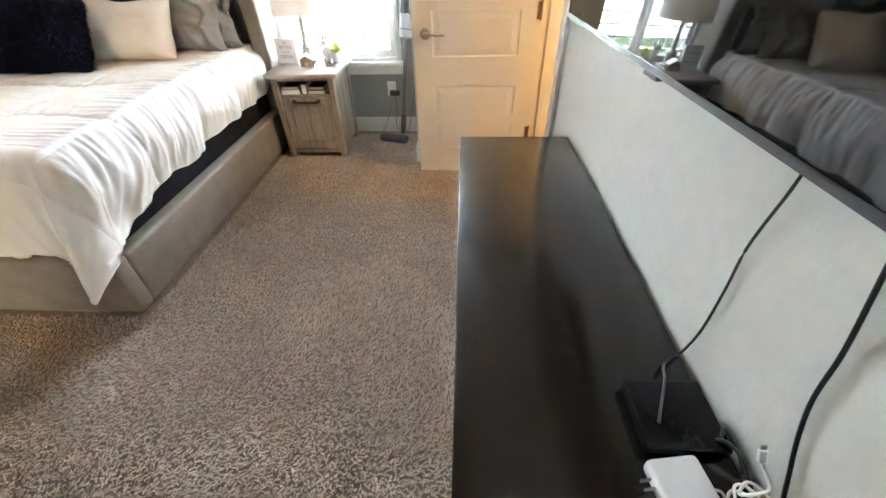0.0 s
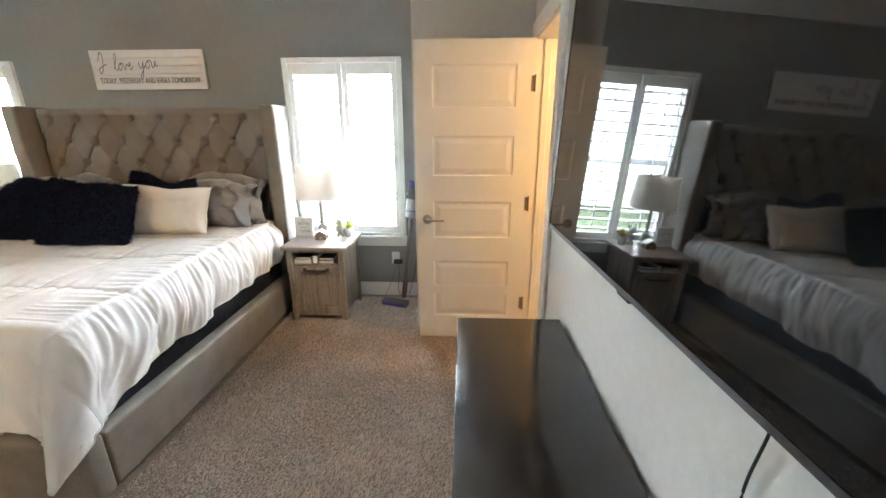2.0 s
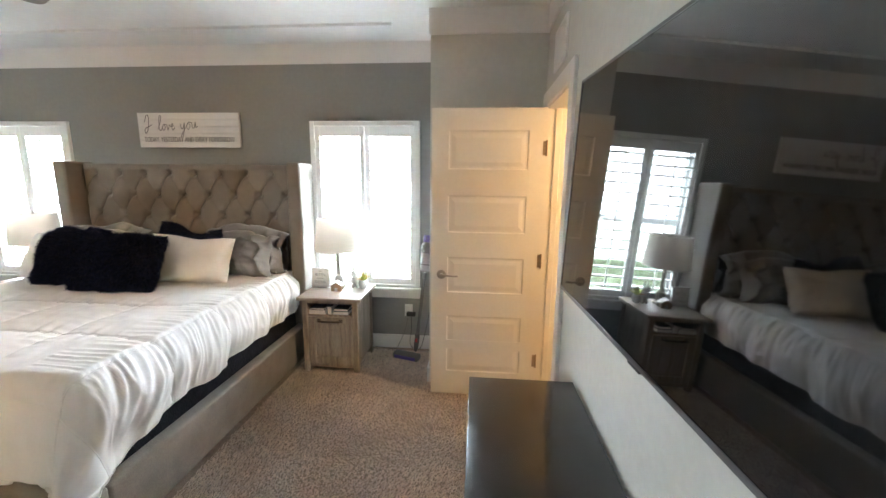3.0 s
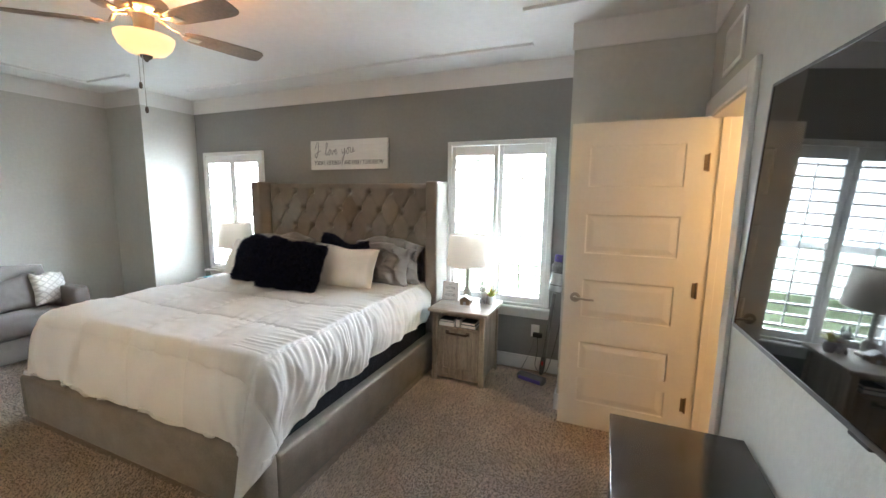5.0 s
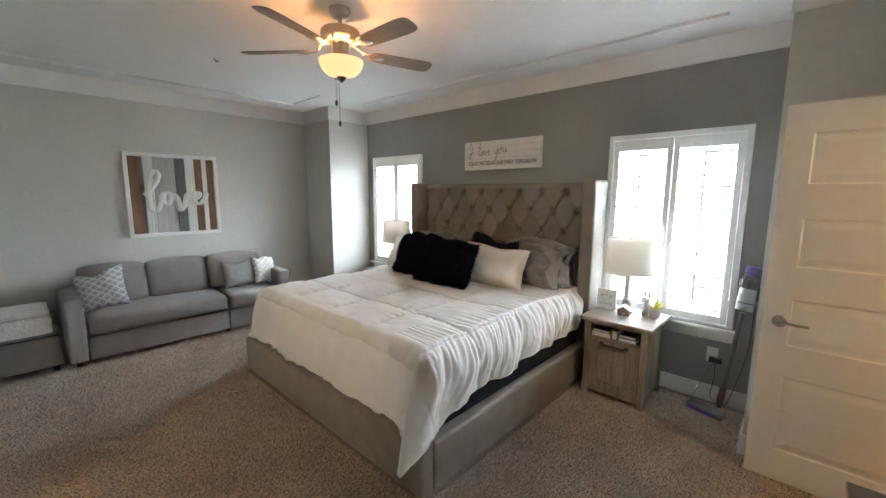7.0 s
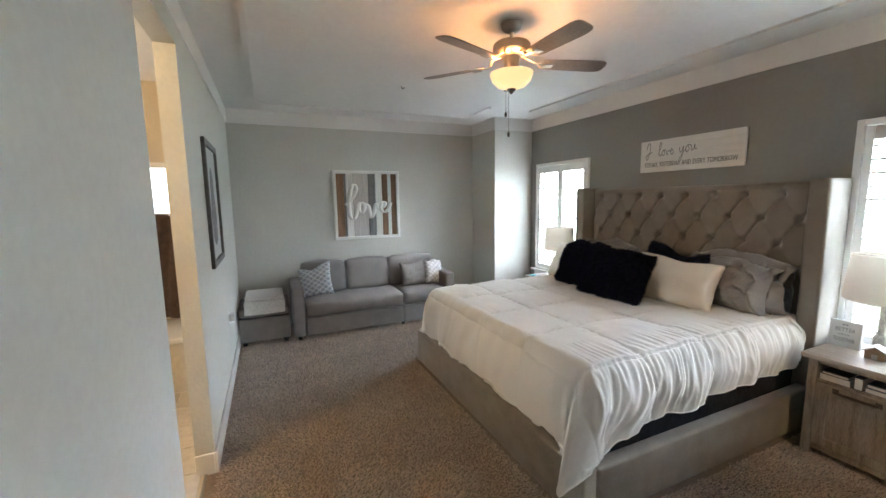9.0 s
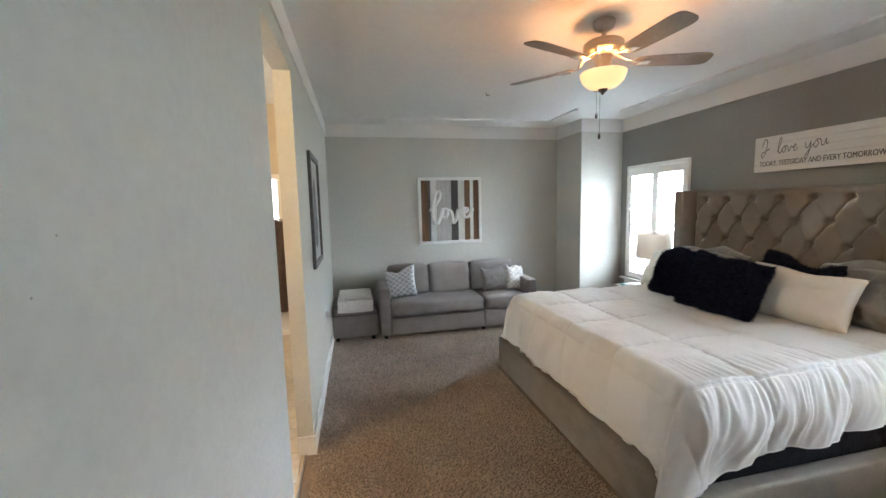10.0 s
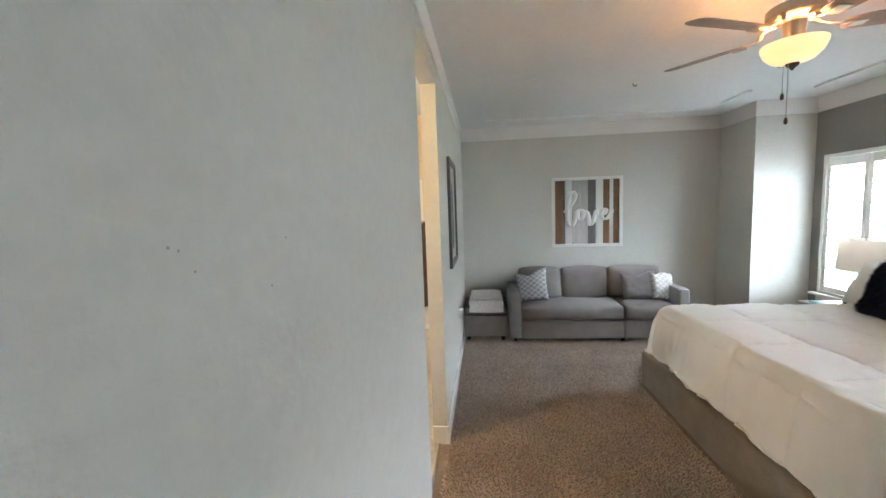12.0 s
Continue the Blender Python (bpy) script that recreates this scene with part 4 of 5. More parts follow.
def table_lamp():
    x, y, z = -1.45, 2.82, 0.64
    l = thing("table_lamp", (x, y, z), "whitewashed column table lamp with ivory drum shade", "lamp", "bedside table lamps")
    part("base", turned([(0, 0), (0.062, 0), (0.062, 0.012), (0.052, 0.02), (0.034, 0.026), (0.036, 0.045), (0.036, 0.10), (0.028, 0.112), (0, 0.113)], (x, y, z), 8), M_LAMPWOOD, l, "faceted whitewashed base")
    part("stem", turned([(0, 0.113), (0.024, 0.113), (0.019, 0.13), (0.017, 0.30), (0.02, 0.31), (0.016, 0.34), (0, 0.341)], (x, y, z), 16), M_LAMPWOOD, l, smooth=40)
    part("socket", turned([(0, 0.341), (0.014, 0.341), (0.014, 0.40), (0.004, 0.405), (0.003, 0.60), (0, 0.601)], (x, y, z), 12), M_NICKEL, l)
    bm = bmesh.new()
    rings = []
    for r, h in ((0.188, 0.325), (0.1885, 0.332), (0.166, 0.588), (0.166, 0.595), (0.164, 0.595), (0.186, 0.325)):
        rings.append([bm.verts.new((x + r * math.cos(2 * math.pi * k / 48), y + r * math.sin(2 * math.pi * k / 48), z + h)) for k in range(48)])
    for a, b in zip(rings, rings[1:] + rings[:1]):
        for k in range(48):
            bm.faces.new((a[k], a[(k + 1) % 48], b[(k + 1) % 48], b[k]))
    shade = part("shade", bm, M_SHADE, l, "ivory linen drum shade", smooth=40)
    part("spider", boxes((x - 0.165, x + 0.165, y - 0.0015, y + 0.0015, z + 0.586, z + 0.589), (x - 0.0015, x + 0.0015, y - 0.165, y + 0.165, z + 0.5892, z + 0.592)), M_NICKEL, shade)
    part("finial", turned([(0, 0.5925), (0.007, 0.5925), (0.009, 0.60), (0.005, 0.612), (0, 0.616)], (x, y, z), 12), M_NICKEL, l, smooth=60)
    return l


tl = table_lamp()
copy_thing(tl, pose(-4.26, 2.78, 0.64))

card = thing("box_sign", (-1.60, 2.80, 0.64), "small white box sign with grey print", "sign")
cm = pose(-1.595, 2.775, 0.64, -6, 0, -4)
part("board", place(boxes((-0.078, 0.078, -0.012, 0.012, 0.0, 0.165), bevel=0.002), cm), M_WPLASTIC, card)
for k, (w, h, z) in enumerate(((0.03, 0.008, 0.140), (0.06, 0.006, 0.078))):
    n = max(2, int(w / 0.014))
    for q in range(n):
        a = -w / 2 + w * q / n
        part("print_bar", place(boxes((a, a + w / n * 0.6, -0.0135, -0.0121, z - h / 2, z + h / 2)), cm), M_SILVER, card)
lettering("BETTER", 0.034, M_SILVER, card, cm @ pose(0, -0.0128, 0.108, 90), width=0.095)
lettering("TOGETHER", 0.034, M_SILVER, card, cm @ pose(0, -0.0128, 0.045, 90), width=0.105)

house = thing("house_figurine", (-1.425, 2.70, 0.64), "tiny birch-wood cottage ornament with white roof", "ornament")
hm = pose(-1.425, 2.695, 0.64, 0, 0, 8)
part("walls", place(boxes((-0.042, 0.042, -0.03, 0.03, 0, 0.045), bevel=0.001), hm), M_KRAFT, house)
bm = bmesh.new()
v = [bm.verts.new(c) for c in ((-0.04, -0.029, 0.0452), (0.04, -0.029, 0.0452), (0.0, -0.029, 0.070), (-0.04, 0.029, 0.0452), (0.04, 0.029, 0.0452), (0.0, 0.029, 0.070))]
for f in ((0, 1, 2), (5, 4, 3), (0, 3, 4, 1), (1, 4, 5, 2), (2, 5, 3, 0)):
    bm.faces.new([v[i] for i in f])
part("gable", place(bm, hm), M_KRAFT, house)
for s in (-1, 1):
    part("roof", place(boxes((-0.002, 0.060, -0.04, 0.04, 0.0, 0.007), bevel=0.001), hm @ pose(0, 0, 0.073, 0, 0, 0 if s > 0 else 180) @ pose(0, 0, 0, 0, 32)), M_WPLASTIC, house, "white roof slope")
part("house_door", place(boxes((-0.012, 0.012, -0.0315, -0.0301, 0.0, 0.028)), hm), M_PAPER, house)
part("stand", place(boxes((-0.05, 0.05, 0.032, 0.05, 0.0, 0.03)), hm), M_LAMPWOOD, house)


def blob(bm, c, r):
    m = Matrix.Translation(c) @ Matrix.Diagonal((*r, 1))
    bmesh.ops.create_uvsphere(bm, u_segments=18, v_segments=12, radius=1, matrix=m)


rabbit = bmesh.new()
dx, dy, dz = -1.285, 2.80, 0.64
for c, r in (((0.0, 0.02, 0.055), (0.036, 0.05, 0.045)), ((-0.004, -0.012, 0.072), (0.032, 0.032, 0.05)), ((-0.012, -0.022, 0.132), (0.030, 0.032, 0.030)), ((-0.022, -0.048, 0.125), (0.016, 0.02, 0.014)),
             ((-0.022, -0.004, 0.165), (0.010, 0.009, 0.034)), ((0.006, 0.0, 0.162), (0.010, 0.009, 0.032)), ((-0.022, -0.03, 0.025), (0.012, 0.014, 0.025)), ((0.014, -0.03, 0.025), (0.012, 0.014, 0.025)), ((0.03, 0.03, 0.018), (0.018, 0.028, 0.018)), ((-0.03, 0.03, 0.018), (0.018, 0.028, 0.018))):
    blob(rabbit, (dx + c[0], dy + c[1], dz + c[2]), r)
tagged(part("rabbit_figurine", rabbit, M_CERAMIC, smooth=180), "white glazed ceramic rabbit ornament on the nightstand", "ornament")

plant = thing("potted_plant", (-1.225, 2.79, 0.64), "yellow-green artificial air plant in white pot", "plant")
part("pot", turned([(0, 0), (0.024, 0), (0.034, 0.02), (0.035, 0.05), (0.030, 0.072), (0.027, 0.072), (0.026, 0.06), (0, 0.06)], (-1.225, 2.79, 0.64), 24), M_CERAMIC, plant, smooth=50)
rng = random.Random(4)
for k in range(46):
    a, el = rng.random() * 2 * math.pi, radians(rng.uniform(18, 85))
    ln = rng.uniform(0.07, 0.11)
    d = Vector((math.cos(a) * math.cos(el), math.sin(a) * math.cos(el), math.sin(el)))
    root = Vector((-1.225, 2.79, 0.705))
    mid, tip = root + d * ln * 0.55 + Vector((0, 0, 0.004)), root + d * ln + Vector((0, 0, -0.004))
    part("leaf", tube([root, mid, tip], [0.0045, 0.004, 0.0005], 5, 0.5), M_TIP if rng.random() < 0.22 else M_LEAF, plant)

# small things on the far nightstand
ph = thing("phone", (-4.36, 2.49, 0.64), "teal-cased phone lying on the far nightstand", "phone")
part("case", boxes((-4.42, -4.30, 2.46, 2.53, 0.6402, 0.650), bevel=0.003), material("teal_plastic", (0.05, 0.32, 0.36), 0.4, var=0.05), ph)
fr = thing("photo_frame", (-4.20, 2.58, 0.64), "small dark standing photo frame", "photo frame")
part("frame", place(boxes((-0.05, 0.05, -0.006, 0.006, 0, 0.15), bevel=0.002), pose(-4.2, 2.58, 0.641, -10, 0, -35)), M_BLACK, fr)


# ---- cordless vacuum, outlet ----
def vacuum():
    v = thing("stick_vacuum", (-0.78, 2.84, 0), "grey cordless stick vacuum on wall dock, purple cap", "vacuum cleaner")
    lo, hi = Vector((-0.775, 2.845, 0.055)), Vector((-0.705, 2.935, 0.76))
    ax = (hi - lo).normalized()
    part("wand", tube([lo + ax * 0.1, hi], 0.0165, 16), M_WAND, v, smooth=60)
    part("wand_neck", tube([lo, lo + ax * 0.03, lo + ax * 0.06, lo + ax * 0.16], [0.014, 0.02, 0.023, 0.021], 14), M_GREYPL, v, smooth=60)
    part("red_catch", place(boxes((-0.008, 0.008, -0.026, -0.020, 0.0, 0.035), bevel=0.002), Matrix.Translation(lo + ax * 0.09)), M_RED, v, "red release catch")
    hm_ = pose(-0.845, 2.79, 0.034, 0, 0, -17)
    head = part("cleaner_head", place(boxes((-0.125, 0.125, -0.042, 0.042, -0.03, 0.03), bevel=0.022, seg=4), hm_), M_WAND, v, "grey motorised cleaner head", smooth=50)
    part("brush_window", place(boxes((-0.10, 0.10, -0.047, -0.0422, -0.018, 0.014), bevel=0.002), hm_), M_PURPLE, head, "purple roller window")
    q = (Vector((0, 0, 1))).rotation_difference(ax).to_matrix().to_4x4()
    bmx = Matrix.Translation(hi) @ q
    part("bin", place(turned([(0, 0.02), (0.05, 0.02), (0.054, 0.03), (0.054, 0.17), (0.05, 0.175), (0, 0.176)], steps=28), bmx), M_CLEAR, v, "clear dust bin", smooth=40)
    part("bin_shroud", place(turned([(0, 0.07), (0.056, 0.07), (0.056, 0.078), (0, 0.079)], steps=28), bmx), M_GREYPL, v)
    cyc = part("cyclone", place(turned([(0, 0.176), (0.046, 0.176), (0.062, 0.20), (0.064, 0.23), (0.05, 0.255), (0.04, 0.27), (0, 0.271)], steps=28), bmx), M_WAND, v, smooth=40)
    for k in range(14):
        a = 2 * math.pi * k / 14
        part("cone", place(turned([(0, 0), (0.009, 0), (0.012, 0.05), (0.008, 0.056), (0, 0.057)], steps=8), bmx @ pose(0.055 * math.cos(a), 0.055 * math.sin(a), 0.185)), M_WAND, cyc)
    part("filter_cap", place(turned([(0, 0.271), (0.045, 0.271), (0.047, 0.28), (0.047, 0.325), (0.042, 0.332), (0, 0.333)], steps=28), bmx), M_PURPLE, v, "purple filter cap", smooth=40)
    part("grip", place(tube(smooth_path([(0.03, 0.0, 0.28), (0.075, 0.02, 0.30), (0.095, 0.03, 0.27), (0.09, 0.03, 0.19), (0.06, 0.02, 0.15)], 5), 0.013, 10), bmx), M_GREYPL, v, smooth=60)
    part("dock", boxes((-0.70, -0.617, 2.93, 3.0, 0.86, 1.08), bevel=0.006), M_GREYPL, v, "grey wall dock")


vacuum()
ol = thing("wall_outlet", (-0.868, N, 0.32), "white duplex wall outlet with charger plugged in", "outlet")
part("plate", boxes((-0.905, -0.832, N - 0.006, N - 0.001, 0.315, 0.43), bevel=0.002), M_WPLASTIC, ol)
part("socket_face", boxes((-0.886, -0.851, N - 0.009, N - 0.006, 0.385, 0.415), bevel=0.001), M_WPLASTIC, ol)
ch = thing("charger_plug", (-0.85, N - 0.03, 0.345), "black charger plug in the outlet", "charger")
part("plug_body", boxes((-0.883, -0.80, N - 0.05, N - 0.0065, 0.325, 0.362), bevel=0.006), M_BLACK, ch)
part("lead", tube(smooth_path([(-0.84, N - 0.03, 0.326), (-0.838, N - 0.03, 0.2), (-0.85, N - 0.04, 0.06), (-0.80, N - 0.03, 0.004), (-0.74, N - 0.03, 0.05), (-0.66, N - 0.035, 0.45), (-0.645, N - 0.05, 0.86)], 8), 0.0025, 7), M_BLACK, ch, smooth=60)
cl = part("lamp_cord", tube(smooth_path([(-1.18, N - 0.035, 0.012), (-1.0, N - 0.05, 0.008), (-0.95, N - 0.03, 0.06), (-0.89, N - 0.018, 0.22), (-0.875, N - 0.015, 0.30)], 8), 0.002, 7), M_GREYPL, smooth=60)
tagged(cl, "thin grey lamp cord running to the outlet", "cord")


# ---- wall sign over the bed ----
def script_line(points, m, radius, mat, parent, name, flat=0.5):
    return part(name, place(tube(smooth_path(points, 6), radius, 6, flat), m), mat, parent, smooth=60)


def wall_sign():
    x0, x1, z0, z1 = -3.333, -2.373, 1.834, 2.137
    s = thing("wall_sign", ((x0 + x1) / 2, N, z0), "white shiplap board sign with grey lettering", "sign")
    n = 5
    for k in range(n):
        h = (z1 - z0) / n
        part("plank", boxes((x0, x1, N - 0.034, N - 0.012, z0 + k * h + 0.0012, z0 + (k + 1) * h - 0.0012), bevel=0.0015), M_PLANK, s)
    part("backing", boxes((x0 + 0.01, x1 - 0.01, N - 0.0125, N - 0.001, z0 + 0.01, z1 - 0.01)), M_PLANK, s)
    m = pose((x0 + x1) / 2, N - 0.0355, z0 + 0.068, 90)
    lettering("TODAY, YESTERDAY AND EVERY TOMORROW", 0.062, M_INK, s, m, width=0.86)
    m = pose(x0 + 0.045, N - 0.0355, z0 + 0.135, 90) @ Matrix.Diagonal((0.98, 1.22, 1, 1))
    word = ((0.02, 0.07, 0), (0.045, 0.12, 0), (0.065, 0.10, 0), (0.05, 0.02, 0), (0.025, -0.01, 0), (0.02, 0.02, 0), (0.06, 0.04, 0), (0.09, 0.05, 0))
    script_line(word, m, 0.0034, M_SCRIPT, s, "script_letter")
    love = ((0.15, 0.02, 0), (0.175, 0.07, 0), (0.185, 0.11, 0), (0.17, 0.11, 0), (0.16, 0.04, 0), (0.172, 0.01, 0), (0.19, 0.03, 0), (0.205, 0.055, 0), (0.192, 0.03, 0), (0.205, 0.012, 0), (0.222, 0.035, 0), (0.208, 0.055, 0),
            (0.235, 0.05, 0), (0.245, 0.015, 0), (0.265, 0.05, 0), (0.275, 0.04, 0), (0.30, 0.045, 0), (0.292, 0.06, 0), (0.282, 0.035, 0), (0.295, 0.015, 0), (0.315, 0.035, 0))
    script_line(love, m, 0.003, M_SCRIPT, s, "script_word")
    you = ((0.37, 0.06, 0), (0.378, 0.025, 0), (0.395, 0.03, 0), (0.41, 0.065, 0), (0.40, 0.0, 0), (0.38, -0.045, 0), (0.37, -0.03, 0), (0.40, 0.01, 0), (0.43, 0.045, 0), (0.445, 0.065, 0), (0.43, 0.04, 0), (0.445, 0.02, 0), (0.463, 0.045, 0), (0.448, 0.068, 0),
           (0.48, 0.065, 0), (0.485, 0.03, 0), (0.505, 0.035, 0), (0.515, 0.07, 0), (0.518, 0.035, 0), (0.535, 0.04, 0))
    script_line(you, m, 0.003, M_SCRIPT, s, "script_word")


wall_sign()


# ---- framed plank art over the sofa ----
def love_art():
    y0, y1, z0, z1 = 0.317, 1.224, 1.078, 2.0
    a = thing("framed_art", (W, (y0 + y1) / 2, z0), "white-framed striped plank art with cursive white word", "wall art")
    f = 0.04
    part("frame", boxes((W + 0.001, W + 0.04, y0, y1, z0, z0 + f), (W + 0.001, W + 0.04, y0, y1, z1 - f, z1), (W + 0.001, W + 0.04, y0, y0 + f, z0 + f, z1 - f), (W + 0.001, W + 0.04, y1 - f, y1, z0 + f, z1 - f), bevel=0.005), M_WHITE, a, "white wooden frame")
    ya, wd = y0 + f, y1 - y0 - 2 * f
    stripes = ((0.0, 0.125, "b"), (0.125, 0.16, "g"), (0.16, 0.27, "r"), (0.27, 0.40, "w"), (0.40, 0.52, "w"), (0.52, 0.64, "g"), (0.64, 0.755, "r"), (0.755, 0.85, "b"), (0.85, 0.91, "r"), (0.91, 1.0, "b"))
    mats = {"b": M_BBOARD, "g": M_GBOARD, "r": M_WHITE, "w": M_WBOARD}
    for k, (s0, s1, c) in enumerate(stripes):
        p0, p1, d = ya + wd * s0 + 0.001, ya + wd * s1 - 0.001, 0.014 + 0.004 * (k % 2)
        bm = boxes((W + 0.004, W + d, p0, p1, z0 + f, z1 - f), bevel=0.0015)
        if c in "rg" and s1 - s0 > 0.05:                 # beaded mouldings
            for q in range(3):
                yc = p0 + (p1 - p0) * (q + 0.5) / 3
                box(bm, W + d - 0.002, W + d + 0.006, yc - 0.007, yc + 0.007, z0 + f, z1 - f, bevel=0.002)
        part("plank", bm, mats[c], a)
    m = Matrix(((0, 0, 1, W + 0.038), (1, 0, 0, ya + wd * 0.16), (0, 1, 0, z0 + 0.26), (0, 0, 0, 1)))
    pts = ((-0.012, 0.20, 0), (0.075, 0.30, 0), (0.13, 0.41, 0), (0.105, 0.47, 0), (0.06, 0.42, 0), (0.03, 0.25, 0), (0.035, 0.07, 0), (0.085, 0.02, 0), (0.13, 0.11, 0), (0.15, 0.20, 0), (0.20, 0.23, 0), (0.235, 0.18, 0), (0.20, 0.10, 0), (0.155, 0.14, 0), (0.18, 0.22, 0),
           (0.27, 0.20, 0), (0.30, 0.14, 0), (0.315, 0.03, 0), (0.36, 0.08, 0), (0.395, 0.21, 0), (0.42, 0.15, 0), (0.50, 0.17, 0), (0.525, 0.22, 0), (0.485, 0.23, 0), (0.46, 0.15, 0), (0.51, 0.10, 0), (0.57, 0.15, 0), (0.60, 0.23, 0))
    path = smooth_path(pts, 6)
    wide = []
    for k in range(len(path)):
        q, w = path[max(0, k - 1)], path[min(len(path) - 1, k + 1)]
        up = abs((w - q).normalized().y)
        wide.append(0.012 + 0.017 * up)
    part("cursive_word", place(tube(path, wide, 8, 0.5), m), M_WHITE, a, "white cut-out cursive letters", smooth=60)


love_art()

pic = thing("framed_picture", (-3.93, S, 1.14), "dark-framed monochrome print with white mat", "picture")
pa, pb, pz0, pz1 = -4.27, -3.59, 1.14, 2.05
part("frame", boxes((pa, pb, S + 0.001, S + 0.026, pz0, pz0 + 0.045), (pa, pb, S + 0.001, S + 0.026, pz1 - 0.045, pz1), (pa, pa + 0.045, S + 0.001, S + 0.026, pz0 + 0.045, pz1 - 0.045), (pb - 0.045, pb, S + 0.001, S + 0.026, pz0 + 0.045, pz1 - 0.045), bevel=0.004), M_DFRAME, pic)
part("mat_board", boxes((pa + 0.045, pb - 0.045, S + 0.004, S + 0.008, pz0 + 0.045, pz1 - 0.045)), M_MAT, pic)
bm = turned([(0, 0), (0.12, 0.05), (0.15, 0.22), (0.09, 0.42), (0.10, 0.5), (0.05, 0.58), (0, 0.6)], steps=24)
part("print_shape", place(bm, pose(-3.93, S + 0.0095, 1.27) @ Matrix.Diagonal((1, 0.006, 1, 1))), M_FIG, pic)
pl = thing("night_light", (-4.40, S, 0.52), "white plug-in air freshener in a wall outlet", "plug-in")
part("plate", boxes((-4.44, -4.365, S + 0.001, S + 0.006, 0.50, 0.615), bevel=0.002), M_WPLASTIC, pl)
part("body", boxes((-4.43, -4.375, S + 0.006, S + 0.055, 0.53, 0.60), bevel=0.012, seg=3), M_WPLASTIC, pl, smooth=40)


# ---- sofa, ottoman ----
def cushion_box(x0, x1, y0, y1, z0, z1, bevel, bulge=0.02, seed=0.0):
    bm = bmesh.new()
    bmesh.ops.create_cube(bm, size=1)
    bmesh.ops.subdivide_edges(bm, edges=bm.edges, cuts=9, use_grid_fill=True)
    sx, sy, sz = x1 - x0, y1 - y0, z1 - z0
    for v in bm.verts:
        c = v.co * 2
        p = Vector((c.x * sx / 2, c.y * sy / 2, c.z * sz / 2))
        core = Vector((max(-sx / 2 + bevel, min(sx / 2 - bevel, p.x)), max(-sy / 2 + bevel, min(sy / 2 - bevel, p.y)), max(-sz / 2 + bevel, min(sz / 2 - bevel, p.z))))
        d = p - core
        if d.length > bevel:
            p = core + d.normalized() * bevel
        k = (1 - c.y ** 2) * (1 - c.x ** 2 if abs(c.z) > 0.99 else 1 - c.z ** 2)
        out = Vector((round(c.x) if abs(c.x) > 0.99 else 0, 0, round(c.z) if abs(c.z) > 0.99 else 0))
        p += out * bulge * k
        p += Vector((1, 1, 1)) * 0.006 * noise.noise(Vector((c.x * 1.5 + seed, c.y * 2.5, c.z * 1.5)))
        v.co = p + Vector(((x0 + x1) / 2, (y0 + y1) / 2, (z0 + z1) / 2))
    return bm


def sofa():
    y0, y1, xb, xf = -0.305, 1.735, -5.80, -5.08
    s = thing("sofa", ((xb + xf) / 2, (y0 + y1) / 2, 0), "mid-grey fabric three-seat sofa with loose cushions", "sofa")
    split = 1.02
    for a, b in ((y0 + 0.142, split - 0.003), (split + 0.003, y1 - 0.142)):
        part("base", cushion_box(xb, xf, a, b, 0.055, 0.268, 0.012, 0.0, a), M_SOFA, s, smooth=60)
    for a, b in ((y0, y0 + 0.14), (y1 - 0.14, y1)):
        part("arm", cushion_box(xb, xf + 0.015, a, b, 0.055, 0.635, 0.03, 0.003, a), M_SOFA, s, "square padded arm", smooth=60)
    part("back", cushion_box(xb, xb + 0.16, y0 + 0.142, y1 - 0.142, 0.27, 0.70, 0.04, 0.0), M_SOFA, s, smooth=60)
    for a, b in ((y0 + 0.143, split - 0.004), (split + 0.004, y1 - 0.143)):
        part("seat_cushion", cushion_box(xb + 0.17, xf + 0.02, a, b, 0.272, 0.455, 0.045, 0.022, b), M_SOFA, s, "wide plump seat cushion", smooth=60)
    for a, b, k in ((y0 + 0.145, 0.372, 1.0), (0.385, 0.94, 3.0), (0.955, y1 - 0.155, 5.0)):
        bm = cushion_box(-0.09, 0.09, a, b, 0.0, 0.385, 0.03, 0.022, k)
        part("back_cushion", place(bm, pose(xb + 0.275, 0, 0.46, 0, -13)), M_SOFA, s, "slumped loose back cushion", smooth=60)
    for x in (xb + 0.06, xf - 0.07):
        for y in (y0 + 0.07, y1 - 0.07, split):
            part("foot", turned([(0, 0), (0.02, 0), (0.028, 0.055), (0, 0.056)], (x, y, 0), 12), M_BLACK, s)


sofa()
TP = "throw pillows on the sofa"


def throw(w, h, m, mat, lab, k):
    bm = pillow_mesh(w, h, 0.14, k, 0.008)
    place(bm, pose(0, 0, 0, 90))                          # keeps the weave in the object's xy plane
    ob = part("throw_pillow", bm, mat, smooth=180)
    ob.matrix_world = m @ pose(0, 0, 0, -90)
    return tagged(ob, lab, "pillow", TP)


throw(0.40, 0.38, pose(-5.33, 0.0, 0.455, -24, -7, 78), M_TRELLIS, "blue-grey trellis-patterned throw pillow on the sofa", 2.2)
throw(0.42, 0.34, pose(-5.30, 1.27, 0.46, -24, 2, 92), M_SOFA, "plain grey throw pillow on the sofa", 5.1)
throw(0.32, 0.36, pose(-5.30, 1.53, 0.46, -20, 12, 112), M_PALEPAT, "white patterned throw pillow by the sofa arm", 8.3)


